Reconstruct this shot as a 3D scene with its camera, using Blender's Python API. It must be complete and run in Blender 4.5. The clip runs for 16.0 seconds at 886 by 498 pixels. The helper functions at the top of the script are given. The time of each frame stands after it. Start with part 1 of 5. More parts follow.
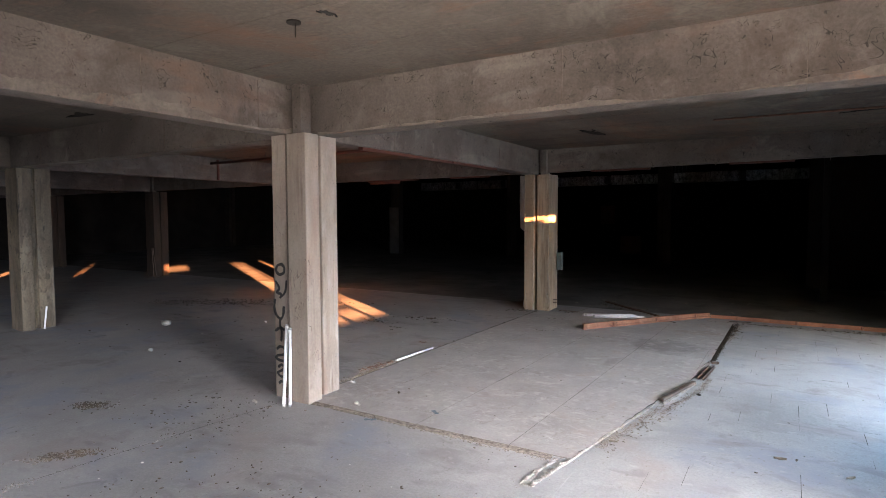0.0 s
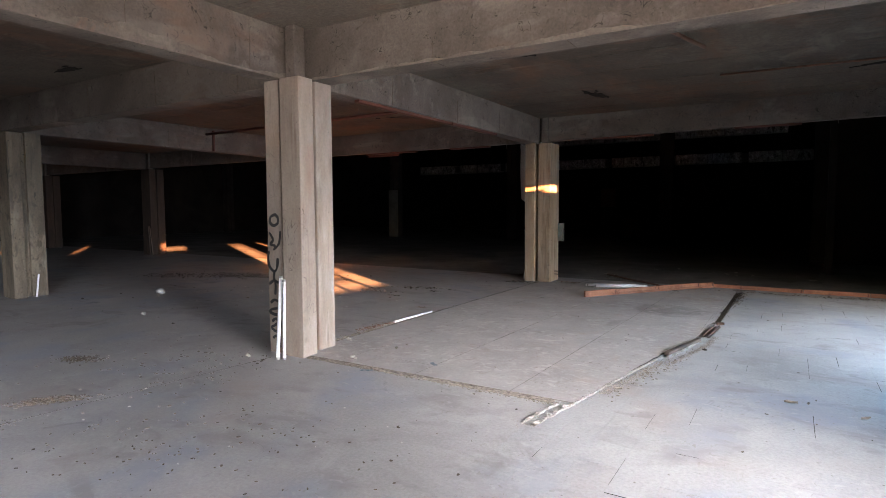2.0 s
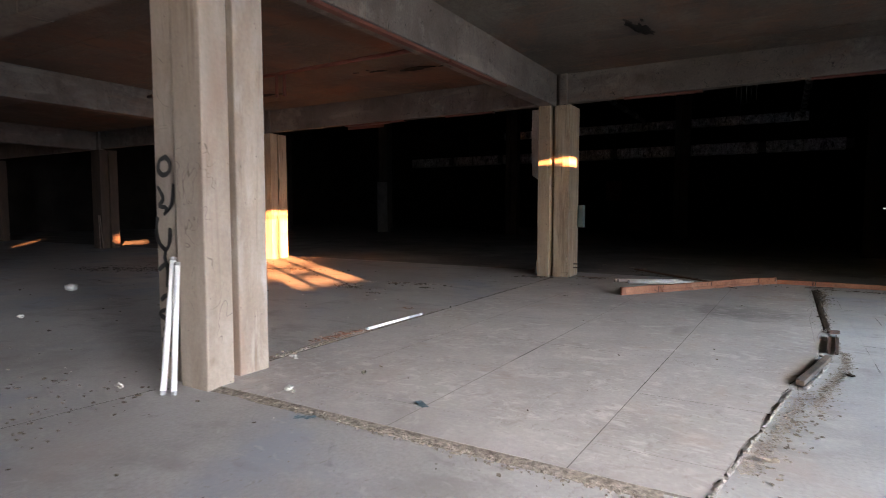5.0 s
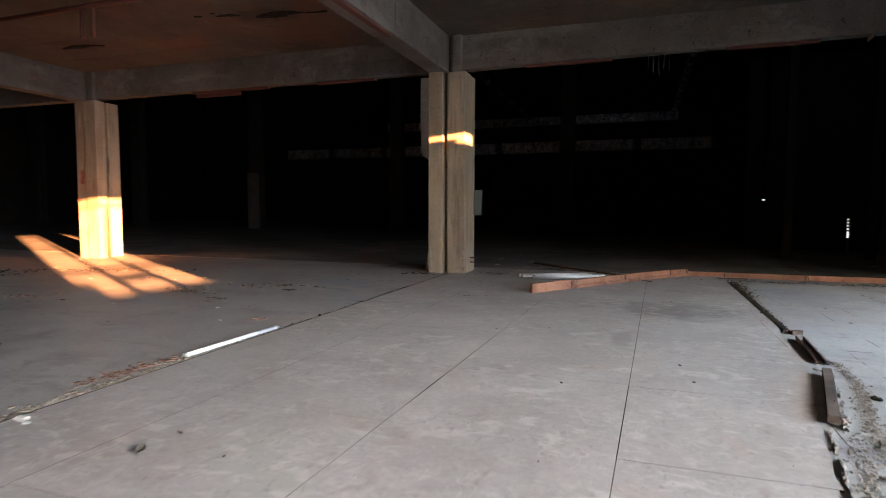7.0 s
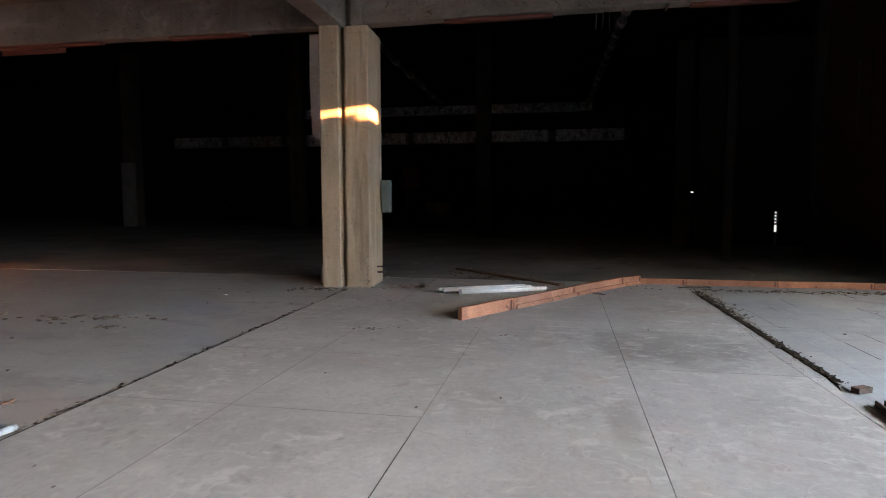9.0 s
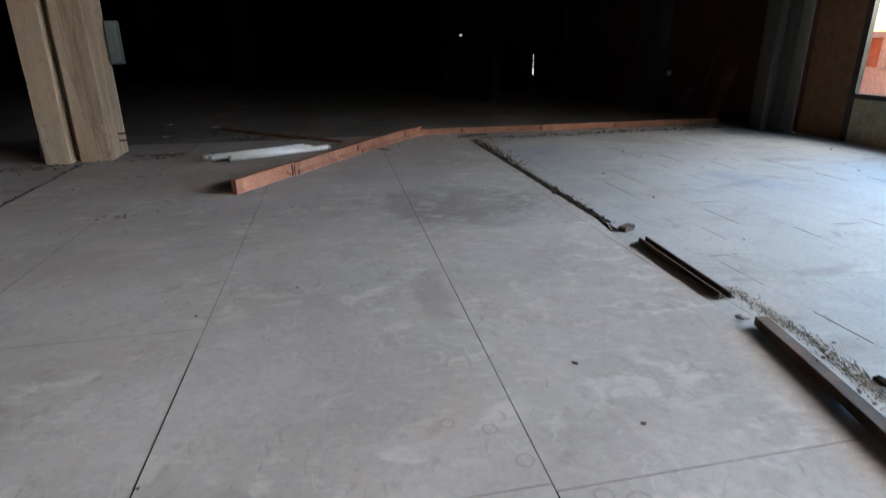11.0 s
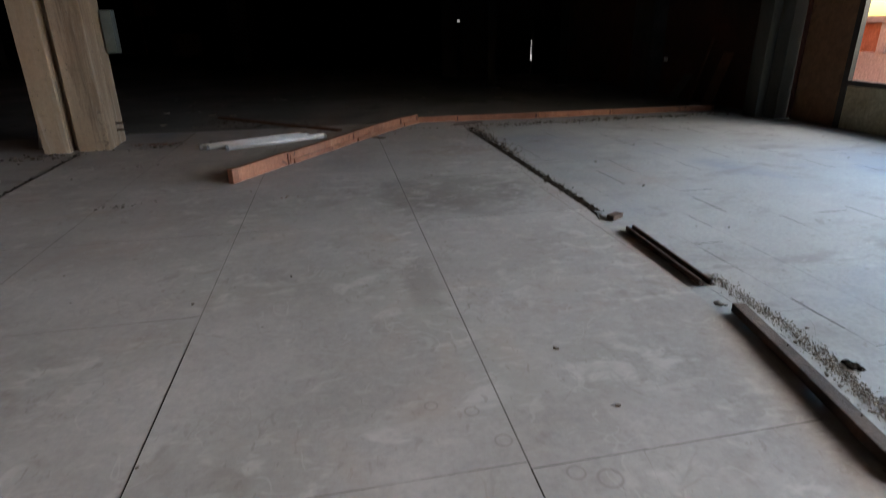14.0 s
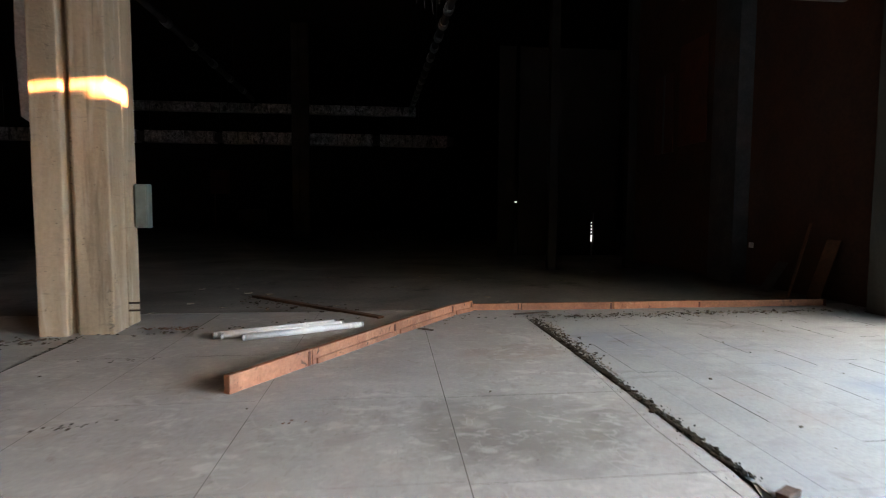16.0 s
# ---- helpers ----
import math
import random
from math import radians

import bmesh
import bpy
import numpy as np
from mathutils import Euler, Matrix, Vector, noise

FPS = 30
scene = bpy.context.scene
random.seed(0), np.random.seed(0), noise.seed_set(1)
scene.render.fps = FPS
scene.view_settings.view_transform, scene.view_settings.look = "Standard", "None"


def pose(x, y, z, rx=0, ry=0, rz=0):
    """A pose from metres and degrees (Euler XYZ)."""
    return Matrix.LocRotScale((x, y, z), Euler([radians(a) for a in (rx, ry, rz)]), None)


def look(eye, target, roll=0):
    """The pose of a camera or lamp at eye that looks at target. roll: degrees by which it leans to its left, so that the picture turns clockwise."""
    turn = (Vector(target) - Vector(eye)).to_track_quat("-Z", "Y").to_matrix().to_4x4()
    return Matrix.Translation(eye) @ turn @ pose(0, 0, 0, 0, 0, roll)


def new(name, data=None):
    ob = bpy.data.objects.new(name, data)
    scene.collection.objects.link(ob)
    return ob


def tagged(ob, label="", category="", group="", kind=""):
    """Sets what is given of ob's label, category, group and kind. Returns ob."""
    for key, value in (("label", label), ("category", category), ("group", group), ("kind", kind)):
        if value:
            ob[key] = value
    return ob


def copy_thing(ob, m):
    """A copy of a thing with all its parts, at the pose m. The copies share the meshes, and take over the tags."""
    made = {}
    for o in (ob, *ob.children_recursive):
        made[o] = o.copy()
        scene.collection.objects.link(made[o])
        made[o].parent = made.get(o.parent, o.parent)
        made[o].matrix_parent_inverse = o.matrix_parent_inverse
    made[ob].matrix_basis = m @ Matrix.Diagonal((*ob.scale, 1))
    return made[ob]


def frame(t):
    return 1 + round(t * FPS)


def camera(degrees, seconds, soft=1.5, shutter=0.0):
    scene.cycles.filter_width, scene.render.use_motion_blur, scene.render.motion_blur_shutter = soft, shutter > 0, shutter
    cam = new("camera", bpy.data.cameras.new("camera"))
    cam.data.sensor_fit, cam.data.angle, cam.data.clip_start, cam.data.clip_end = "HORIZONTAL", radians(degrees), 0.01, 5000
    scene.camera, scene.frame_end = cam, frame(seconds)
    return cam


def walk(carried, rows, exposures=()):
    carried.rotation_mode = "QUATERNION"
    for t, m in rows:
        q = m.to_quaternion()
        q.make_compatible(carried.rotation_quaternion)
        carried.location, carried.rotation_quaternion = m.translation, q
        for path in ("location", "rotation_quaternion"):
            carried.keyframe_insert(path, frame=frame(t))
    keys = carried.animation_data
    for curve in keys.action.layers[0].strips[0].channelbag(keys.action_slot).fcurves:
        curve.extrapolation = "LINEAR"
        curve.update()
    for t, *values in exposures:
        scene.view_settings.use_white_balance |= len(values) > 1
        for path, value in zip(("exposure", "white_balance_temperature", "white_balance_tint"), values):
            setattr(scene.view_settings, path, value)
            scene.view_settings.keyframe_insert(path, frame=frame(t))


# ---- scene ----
cam = camera(75.6, 16.0, soft=0.7, shutter=0.5)
PATH = [
    (0, (-0.114, 0.02, 2.766), (-1.155, 1.724, 2.654), -0.2),
    (0.5, (-0.126, 0.041, 2.62), (-1.167, 1.744, 2.497), -0.1),
    (1, (-0.141, 0.072, 2.375), (-1.181, 1.775, 2.235), -0.2),
    (1.5, (-0.172, 0.125, 2.205), (-1.21, 1.828, 2.06), -0.2),
    (2, (-0.22, 0.221, 2.148), (-1.26, 1.924, 2.005), -0.2),
    (2.5, (-0.312, 0.381, 2.121), (-1.352, 2.083, 1.978), -0.1),
    (3, (-0.487, 0.656, 2.062), (-1.527, 2.358, 1.918), -0.2),
    (3.5, (-0.758, 1.111, 1.985), (-1.797, 2.813, 1.841), -0.2),
    (3.7, (-0.886, 1.324, 1.963), (-1.925, 3.027, 1.817), -0.2),
    (5.8, (-2.388, 3.797, 1.355), (-3.344, 5.548, 1.218), 0.4),
    (6, (-2.469, 3.978, 1.323), (-3.389, 5.748, 1.18), 0.3),
    (6.5, (-2.659, 4.406, 1.283), (-3.442, 6.24, 1.141), 0.2),
    (7, (-2.833, 4.902, 1.298), (-3.484, 6.788, 1.157), 0.2),
    (7.5, (-3.009, 5.481, 1.302), (-3.579, 7.393, 1.164), 0.3),
    (8, (-3.183, 6.185, 1.3), (-3.692, 8.114, 1.162), 0.3),
    (8.2, (-3.255, 6.454, 1.304), (-3.746, 8.388, 1.167), 0.2),
    (10.3, (-3.534, 7.886, 1.381), (-3.362, 9.835, 0.966), -0.7),
    (10.5, (-3.528, 7.886, 1.385), (-3.248, 9.804, 0.894), -0.7),
    (11, (-3.538, 7.838, 1.375), (-3.147, 9.679, 0.699), -0.5),
    (11.5, (-3.532, 7.802, 1.361), (-3.16, 9.562, 0.486), -0.7),
    (12, (-3.531, 7.783, 1.349), (-3.178, 9.449, 0.3), -0.7),
    (12.5, (-3.519, 7.773, 1.35), (-3.169, 9.43, 0.286), -0.7),
    (13, (-3.517, 7.757, 1.366), (-3.165, 9.417, 0.307), -0.6),
    (13.5, (-3.506, 7.747, 1.398), (-3.141, 9.476, 0.462), -0.7),
    (14, (-3.49, 7.744, 1.425), (-3.104, 9.569, 0.703), -0.7),
    (14.5, (-3.485, 7.79, 1.435), (-3.081, 9.69, 0.956), -0.5),
    (15, (-3.445, 8.003, 1.445), (-3.129, 9.963, 1.206), -0.4),
    (15.5, (-3.393, 8.517, 1.435), (-3.158, 10.496, 1.267), -0.3),
    (16, (-3.284, 9.174, 1.416), (-3.045, 11.155, 1.274), 0.3),
]
# low evening sun through the east facade, cool sky light through its windows
EXPOSURES = [
    (0.0, 4.86, 6250, 12), (3.5, 4.74, 6350, 12), (6.2, 4.69, 6400, 10), (7.4, 5.02, 6400, 9), (8.2, 5.22, 6400, 9), (10.5, 5.06, 6020, 8), (11.0, 4.74, 6050, 8),
    (11.5, 4.4, 6250, 9), (12.3, 3.95, 6350, 10), (13.3, 3.92, 6400, 10), (14.2, 4.31, 6400, 10), (14.5, 4.46, 6400, 10), (15.0, 4.8, 6500, 8), (15.5, 5.26, 6550, 7), (16.0, 5.5, 6600, 7),
]
walk(cam, [(t, look(eye, target, roll)) for t, eye, target, roll in PATH], EXPOSURES)

# ---- world, sun and window light ----
SUN_WAY = Vector((-0.847, 0.532, -0.100)).normalized()
world = bpy.data.worlds.new("evening_sky")
scene.world = world
world.use_nodes = True
wn = world.node_tree
wn.nodes.clear()
w_out = wn.nodes.new("ShaderNodeOutputWorld")
w_bg = wn.nodes.new("ShaderNodeBackground")
w_sky = wn.nodes.new("ShaderNodeTexSky")
w_sky.sky_type = "NISHITA"
w_sky.sun_disc = False
w_sky.sun_elevation = radians(5.9)
w_sky.sun_rotation = math.atan2(0.847, -0.532)
w_bg.inputs["Strength"].default_value = 0.062
wn.links.new(w_sky.outputs[0], w_bg.inputs[0])
wn.links.new(w_bg.outputs[0], w_out.inputs[0])

sun_data = bpy.data.lights.new("sun", "SUN")
sun_data.energy, sun_data.angle, sun_data.color = 5.0, radians(0.5), (1.0, 0.375, 0.14)
sun = new("sun", sun_data)
sun.matrix_world = look((40, -20, 8), Vector((40, -20, 8)) + SUN_WAY)


def window_light(name, eye, target, width, height, watts, colour, spread):
    data = bpy.data.lights.new(name, "AREA")
    data.shape, data.size, data.size_y, data.energy, data.color, data.spread = "RECTANGLE", width, height, watts, colour, radians(spread)
    ob = new(name, data)
    ob.matrix_world = look(eye, target)
    return ob


window_light("sky_light_east", (4.06, 9.98, 1.34), (-1.2, 10.3, -1.2), 5.9, 1.3, 8.0, (0.2, 0.56, 1.0), 105)
window_light("sky_light_east_upper", (4.14, 11.3, 2.7), (-4.0, 14.0, -0.8), 6.2, 1.5, 12.87, (1.0, 0.94, 0.88), 92)
window_light("sky_light_east_south", (3.84, -3.0, 2.5), (-7.5, 1.2, -3.2), 12.0, 2.6, 138.0, (0.90, 0.92, 1.0), 64)
window_light("sky_light_east_open", (3.84, 2.6, 2.4), (-5.5, 9.0, -1.5), 3.2, 2.4, 6.8, (1.0, 0.94, 0.91), 52)
# added upward fill for the near beams and ceiling, no such source known
window_light("beam_fill_east", (3.84, 0.3, 1.0), (-1.5, 4.85, 5.7), 7.0, 1.0, 17.4, (1.0, 0.88, 0.80), 58)

# ---- materials ----
MATS = {}


def surface(name, dark, light, scale=1.2, rough=0.85, bump=0.15, fine=28.0, stain=None, stain_at=0.62, stain_scale=0.45, metal=0.0, stretch=(1, 1, 1), per_piece=0.0, fine_mix=0.35, detail=8.0, marks=None, spots=(), smear=None, pits=None, rings=(), flecks=(), hairs=()):
    """A worn surface: two scales of tone, fine relief, and stains of their own shape."""
    m = bpy.data.materials.new(name)
    m.use_nodes = True
    nt = m.node_tree
    bsdf = nt.nodes["Principled BSDF"]
    geo = nt.nodes.new("ShaderNodeNewGeometry")
    mp = nt.nodes.new("ShaderNodeMapping")
    mp.inputs["Scale"].default_value = stretch
    nt.links.new(geo.outputs["Position"], mp.inputs["Vector"])

    def tex(sc, det=detail, rg=0.6, dist=0.0, plain=False):
        t = nt.nodes.new("ShaderNodeTexNoise")
        t.inputs["Scale"].default_value, t.inputs["Detail"].default_value = sc, det
        t.inputs["Roughness"].default_value, t.inputs["Distortion"].default_value = rg, dist
        nt.links.new(geo.outputs["Position"] if plain else mp.outputs[0], t.inputs["Vector"])
        return t

    def ramp(src, a, b):
        r = nt.nodes.new("ShaderNodeMapRange")
        r.inputs["From Min"].default_value, r.inputs["From Max"].default_value = a, b
        nt.links.new(src, r.inputs["Value"])
        return r.outputs[0]

    def mix(fac, a, b, blend="MIX"):
        x = nt.nodes.new("ShaderNodeMix")
        x.data_type, x.blend_type = "RGBA", blend
        if isinstance(fac, float):
            x.inputs[0].default_value = fac
        else:
            nt.links.new(fac, x.inputs[0])
        for s, v in ((x.inputs[6], a), (x.inputs[7], b)):
            if isinstance(v, tuple):
                s.default_value = (*v, 1)
            else:
                nt.links.new(v, s)
        return x.outputs[2]

    big, small = tex(scale, dist=0.4), tex(fine, 6.0, 0.7, 0.0, True)
    colour = mix(ramp(big.outputs["Fac"], 0.32, 0.68), dark, light)
    tone = nt.nodes.new("ShaderNodeMapRange")
    tone.inputs["From Min"].default_value, tone.inputs["From Max"].default_value = 0.3, 0.7
    tone.inputs["To Min"].default_value, tone.inputs["To Max"].default_value = 1.0 - fine_mix, 1.0 + 0.4 * fine_mix
    nt.links.new(small.outputs["Fac"], tone.inputs["Value"])
    grey = nt.nodes.new("ShaderNodeCombineColor")
    for i in range(3):
        nt.links.new(tone.outputs[0], grey.inputs[i])
    colour = mix(1.0, colour, grey.outputs[0], "MULTIPLY")
    if stain:
        st = tex(stain_scale, 10.0, 0.68, 0.5)
        colour = mix(ramp(st.outputs["Fac"], stain_at, stain_at + 0.12), colour, stain)
    if marks:
        mk = tex(marks[1], 6.0, 0.6, 1.0)
        colour = mix(ramp(mk.outputs["Fac"], marks[2], marks[2] + 0.05), colour, marks[0])
    for sx, sy, wx, wy, tint in spots:
        sub = nt.nodes.new("ShaderNodeVectorMath")
        sub.operation = "SUBTRACT"
        sub.inputs[1].default_value = (sx, sy, 0)
        nt.links.new(geo.outputs["Position"], sub.inputs[0])
        div = nt.nodes.new("ShaderNodeVectorMath")
        div.operation = "MULTIPLY"
        div.inputs[1].default_value = (1 / wx, 1 / wy, 0)
        nt.links.new(sub.outputs[0], div.inputs[0])
        ln = nt.nodes.new("ShaderNodeVectorMath")
        ln.operation = "LENGTH"
        nt.links.new(div.outputs[0], ln.inputs[0])
        edge = tex(3.0, 8.0, 0.6, 0.6)
        ad = nt.nodes.new("ShaderNodeMath")
        ad.operation = "MULTIPLY_ADD"
        ad.inputs[1].default_value = 1.6
        nt.links.new(edge.outputs["Fac"], ad.inputs[0])
        nt.links.new(ln.outputs["Value"], ad.inputs[2])
        fade = ramp(ad.outputs[0], 1.95, 1.45)
        dull = nt.nodes.new("ShaderNodeMath")
        dull.operation = "MULTIPLY"
        dull.inputs[1].default_value = 0.75
        nt.links.new(fade, dull.inputs[0])
        colour = mix(dull.outputs[0], colour, tint)
    def times(a, b):
        x = nt.nodes.new("ShaderNodeMath")
        x.operation = "MULTIPLY"
        for s, v in ((x.inputs[0], a), (x.inputs[1], b)):
            if isinstance(v, float):
                s.default_value = v
            else:
                nt.links.new(v, s)
        return x.outputs[0]

    if smear:
        tint, size, at, amount = smear
        thin, wide = tex(size, 9.0, 0.72, 0.5), tex(size * 0.17, 5.0, 0.6, 0.8)
        both = times(ramp(thin.outputs["Fac"], at, at + 0.16), ramp(wide.outputs["Fac"], 0.42, 0.62))
        colour = mix(times(both, amount), colour, tint)
    if pits:
        tint, size, at = pits
        vo = nt.nodes.new("ShaderNodeTexVoronoi")
        vo.inputs["Scale"].default_value = size
        nt.links.new(geo.outputs["Position"], vo.inputs["Vector"])
        some = tex(size * 0.5, 3.0, 0.5, 0.0, True)
        colour = mix(times(ramp(vo.outputs["Distance"], at, at * 0.5), ramp(some.outputs["Fac"], 0.52, 0.6)), colour, tint)
    for tint, size, at, pull, amount, soft in flecks:
        fm = nt.nodes.new("ShaderNodeMapping")
        fm.inputs["Scale"].default_value = pull
        fm.inputs["Rotation"].default_value = (0.25, 0.2, 0.3)
        nt.links.new(geo.outputs["Position"], fm.inputs["Vector"])
        ft = nt.nodes.new("ShaderNodeTexNoise")
        ft.inputs["Scale"].default_value, ft.inputs["Detail"].default_value, ft.inputs["Distortion"].default_value = size, 3.0, 0.6
        nt.links.new(fm.outputs[0], ft.inputs["Vector"])
        patch = tex(0.9, 4.0, 0.6, 0.3, True)
        colour = mix(times(times(ramp(ft.outputs["Fac"], at, at + soft), ramp(patch.outputs["Fac"], 0.4, 0.55)), amount), colour, tint)
    for tint, size, width, at, amount in hairs:
        line, where = tex(size, 2.0, 0.5, 1.2, True), tex(size * 0.9, 2.0, 0.5, 0.0)
        off = nt.nodes.new("ShaderNodeMath")
        off.operation = "SUBTRACT"
        off.inputs[1].default_value = 0.5
        nt.links.new(line.outputs["Fac"], off.inputs[0])
        wide = nt.nodes.new("ShaderNodeMath")
        wide.operation = "ABSOLUTE"
        nt.links.new(off.outputs[0], wide.inputs[0])
        colour = mix(times(times(ramp(wide.outputs[0], width, width * 0.3), ramp(where.outputs["Fac"], at, at + 0.05)), amount), colour, tint)
    for rx, ry, rad, tint in rings:
        sub = nt.nodes.new("ShaderNodeVectorMath")
        sub.operation = "SUBTRACT"
        sub.inputs[1].default_value = (rx, ry, 0)
        nt.links.new(geo.outputs["Position"], sub.inputs[0])
        flat = nt.nodes.new("ShaderNodeVectorMath")
        flat.operation = "MULTIPLY"
        flat.inputs[1].default_value = (1 / rad, 1 / rad, 0)
        nt.links.new(sub.outputs[0], flat.inputs[0])
        ln = nt.nodes.new("ShaderNodeVectorMath")
        ln.operation = "LENGTH"
        nt.links.new(flat.outputs[0], ln.inputs[0])
        up, dn = ramp(ln.outputs["Value"], 0.72, 0.9), ramp(ln.outputs["Value"], 1.12, 0.92)
        colour = mix(times(times(up, dn), 0.5), colour, tint)
    if per_piece:
        info = nt.nodes.new("ShaderNodeObjectInfo")
        pr = nt.nodes.new("ShaderNodeMapRange")
        pr.inputs["To Min"].default_value, pr.inputs["To Max"].default_value = 1.0 - per_piece, 1.0 + per_piece * 0.6
        nt.links.new(info.outputs["Random"], pr.inputs["Value"])
        pg = nt.nodes.new("ShaderNodeCombineColor")
        for i in range(3):
            nt.links.new(pr.outputs[0], pg.inputs[i])
        colour = mix(1.0, colour, pg.outputs[0], "MULTIPLY")
    nt.links.new(colour, bsdf.inputs["Base Color"])
    rr = nt.nodes.new("ShaderNodeMapRange")
    rr.inputs["To Min"].default_value, rr.inputs["To Max"].default_value = max(0.05, rough - 0.15), min(1.0, rough + 0.12)
    nt.links.new(big.outputs["Fac"], rr.inputs["Value"])
    nt.links.new(rr.outputs[0], bsdf.inputs["Roughness"])
    bsdf.inputs["Metallic"].default_value = metal
    if rough > 0.93:
        bsdf.inputs["Specular IOR Level"].default_value = 0.12
    if bump:
        bp = nt.nodes.new("ShaderNodeBump")
        bp.inputs["Strength"].default_value, bp.inputs["Distance"].default_value = bump, 0.02
        nt.links.new(small.outputs["Fac"], bp.inputs["Height"])
        nt.links.new(bp.outputs[0], bsdf.inputs["Normal"])
    MATS[name] = m
    return m


def glazing(name, colour, passing):
    """Dirty pane that lets diffuse light pass."""
    m = bpy.data.materials.new(name)
    m.use_nodes = True
    nt = m.node_tree
    bsdf, out = nt.nodes["Principled BSDF"], nt.nodes["Material Output"]
    geo, no = nt.nodes.new("ShaderNodeNewGeometry"), nt.nodes.new("ShaderNodeTexNoise")
    no.inputs["Scale"].default_value, no.inputs["Detail"].default_value = 2.2, 8
    nt.links.new(geo.outputs["Position"], no.inputs["Vector"])
    cr = nt.nodes.new("ShaderNodeMix")
    cr.data_type = "RGBA"
    nt.links.new(no.outputs["Fac"], cr.inputs[0])
    cr.inputs[6].default_value, cr.inputs[7].default_value = (*[c * 0.55 for c in colour], 1), (*colour, 1)
    tr, mx = nt.nodes.new("ShaderNodeBsdfTranslucent"), nt.nodes.new("ShaderNodeMixShader")
    nt.links.new(cr.outputs[2], bsdf.inputs["Base Color"])
    nt.links.new(cr.outputs[2], tr.inputs["Color"])
    bsdf.inputs["Roughness"].default_value = 0.3
    mx.inputs[0].default_value = passing
    nt.links.new(bsdf.outputs[0], mx.inputs[1])
    nt.links.new(tr.outputs[0], mx.inputs[2])
    nt.links.new(mx.outputs[0], out.inputs["Surface"])
    MATS[name] = m
    return m


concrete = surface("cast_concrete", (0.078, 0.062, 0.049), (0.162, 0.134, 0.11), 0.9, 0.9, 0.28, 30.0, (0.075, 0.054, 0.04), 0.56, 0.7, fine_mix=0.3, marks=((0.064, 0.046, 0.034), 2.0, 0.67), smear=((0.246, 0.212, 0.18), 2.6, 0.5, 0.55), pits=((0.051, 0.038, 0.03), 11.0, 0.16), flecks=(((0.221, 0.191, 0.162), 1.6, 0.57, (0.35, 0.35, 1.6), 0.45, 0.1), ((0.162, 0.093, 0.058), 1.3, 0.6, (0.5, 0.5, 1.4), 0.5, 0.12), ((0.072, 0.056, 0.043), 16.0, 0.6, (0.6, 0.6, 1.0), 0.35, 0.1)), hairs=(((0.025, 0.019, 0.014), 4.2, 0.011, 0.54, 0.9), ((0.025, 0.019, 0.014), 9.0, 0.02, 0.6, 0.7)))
column_concrete = surface("column_concrete", (0.225, 0.176, 0.137), (0.365, 0.31, 0.258), 1.5, 0.9, 0.16, 26.0, (0.23, 0.175, 0.133), 0.58, 1.5, stretch=(1.3, 1.3, 0.35), fine_mix=0.14, marks=((0.184, 0.138, 0.106), 0.9, 0.68), smear=((0.506, 0.469, 0.423), 4.0, 0.5, 0.45), pits=((0.138, 0.106, 0.083), 16.0, 0.14), flecks=(((0.12, 0.083, 0.057), 4.0, 0.6, (1.8, 1.8, 0.12), 0.6, 0.12), ((0.25, 0.15, 0.105), 1.7, 0.55, (1.4, 1.4, 0.35), 0.45, 0.16)), hairs=(((0.055, 0.041, 0.032), 2.6, 0.008, 0.61, 0.6),))
column_yellowed = surface("column_yellowed", (0.262, 0.186, 0.118), (0.43, 0.322, 0.218), 1.5, 0.9, 0.18, 26.0, (0.17, 0.12, 0.08), 0.55, 1.4, stretch=(1.6, 1.6, 0.25), fine_mix=0.16, marks=((0.12, 0.09, 0.055), 1.6, 0.66), smear=((0.47, 0.4, 0.31), 4.0, 0.5, 0.5), pits=((0.12, 0.09, 0.06), 16.0, 0.14), flecks=(((0.10, 0.08, 0.05), 5.0, 0.62, (2.2, 2.2, 0.12), 0.6, 0.08), ((0.5, 0.43, 0.335), 6.0, 0.6, (2.0, 2.0, 0.15), 0.5, 0.1), ((0.14, 0.11, 0.075), 9.0, 0.62, (0.3, 0.3, 2.2), 0.35, 0.08)), hairs=(((0.05, 0.04, 0.028), 3.5, 0.009, 0.6, 0.6),))
# weathering and stains, with the dimness of its bay added to the tone
column_weathered = surface("column_weathered", (0.08, 0.065, 0.045), (0.2, 0.16, 0.11), 1.8, 0.9, 0.4, 22.0, (0.07, 0.055, 0.04), 0.52, 2.4, stretch=(1.6, 1.6, 0.4), fine_mix=0.3, marks=((0.035, 0.03, 0.022), 2.6, 0.62), smear=((0.30, 0.26, 0.2), 3.0, 0.5, 0.5), pits=((0.04, 0.033, 0.025), 10.0, 0.2), flecks=(((0.045, 0.037, 0.028), 7.0, 0.57, (1.0, 1.0, 0.7), 0.7, 0.1),))
spalled = surface("spalled_pale_concrete", (0.115, 0.092, 0.073), (0.235, 0.2, 0.167), 2.2, 0.92, 0.4, 24.0, (0.22, 0.13, 0.085), 0.56, 1.6, fine_mix=0.3, pits=((0.07, 0.05, 0.04), 13.0, 0.16))
blue_scrap = surface("faded_blue_plastic", (0.05, 0.085, 0.11), (0.11, 0.16, 0.2), 12.0, 0.4, 0.1, 40.0)
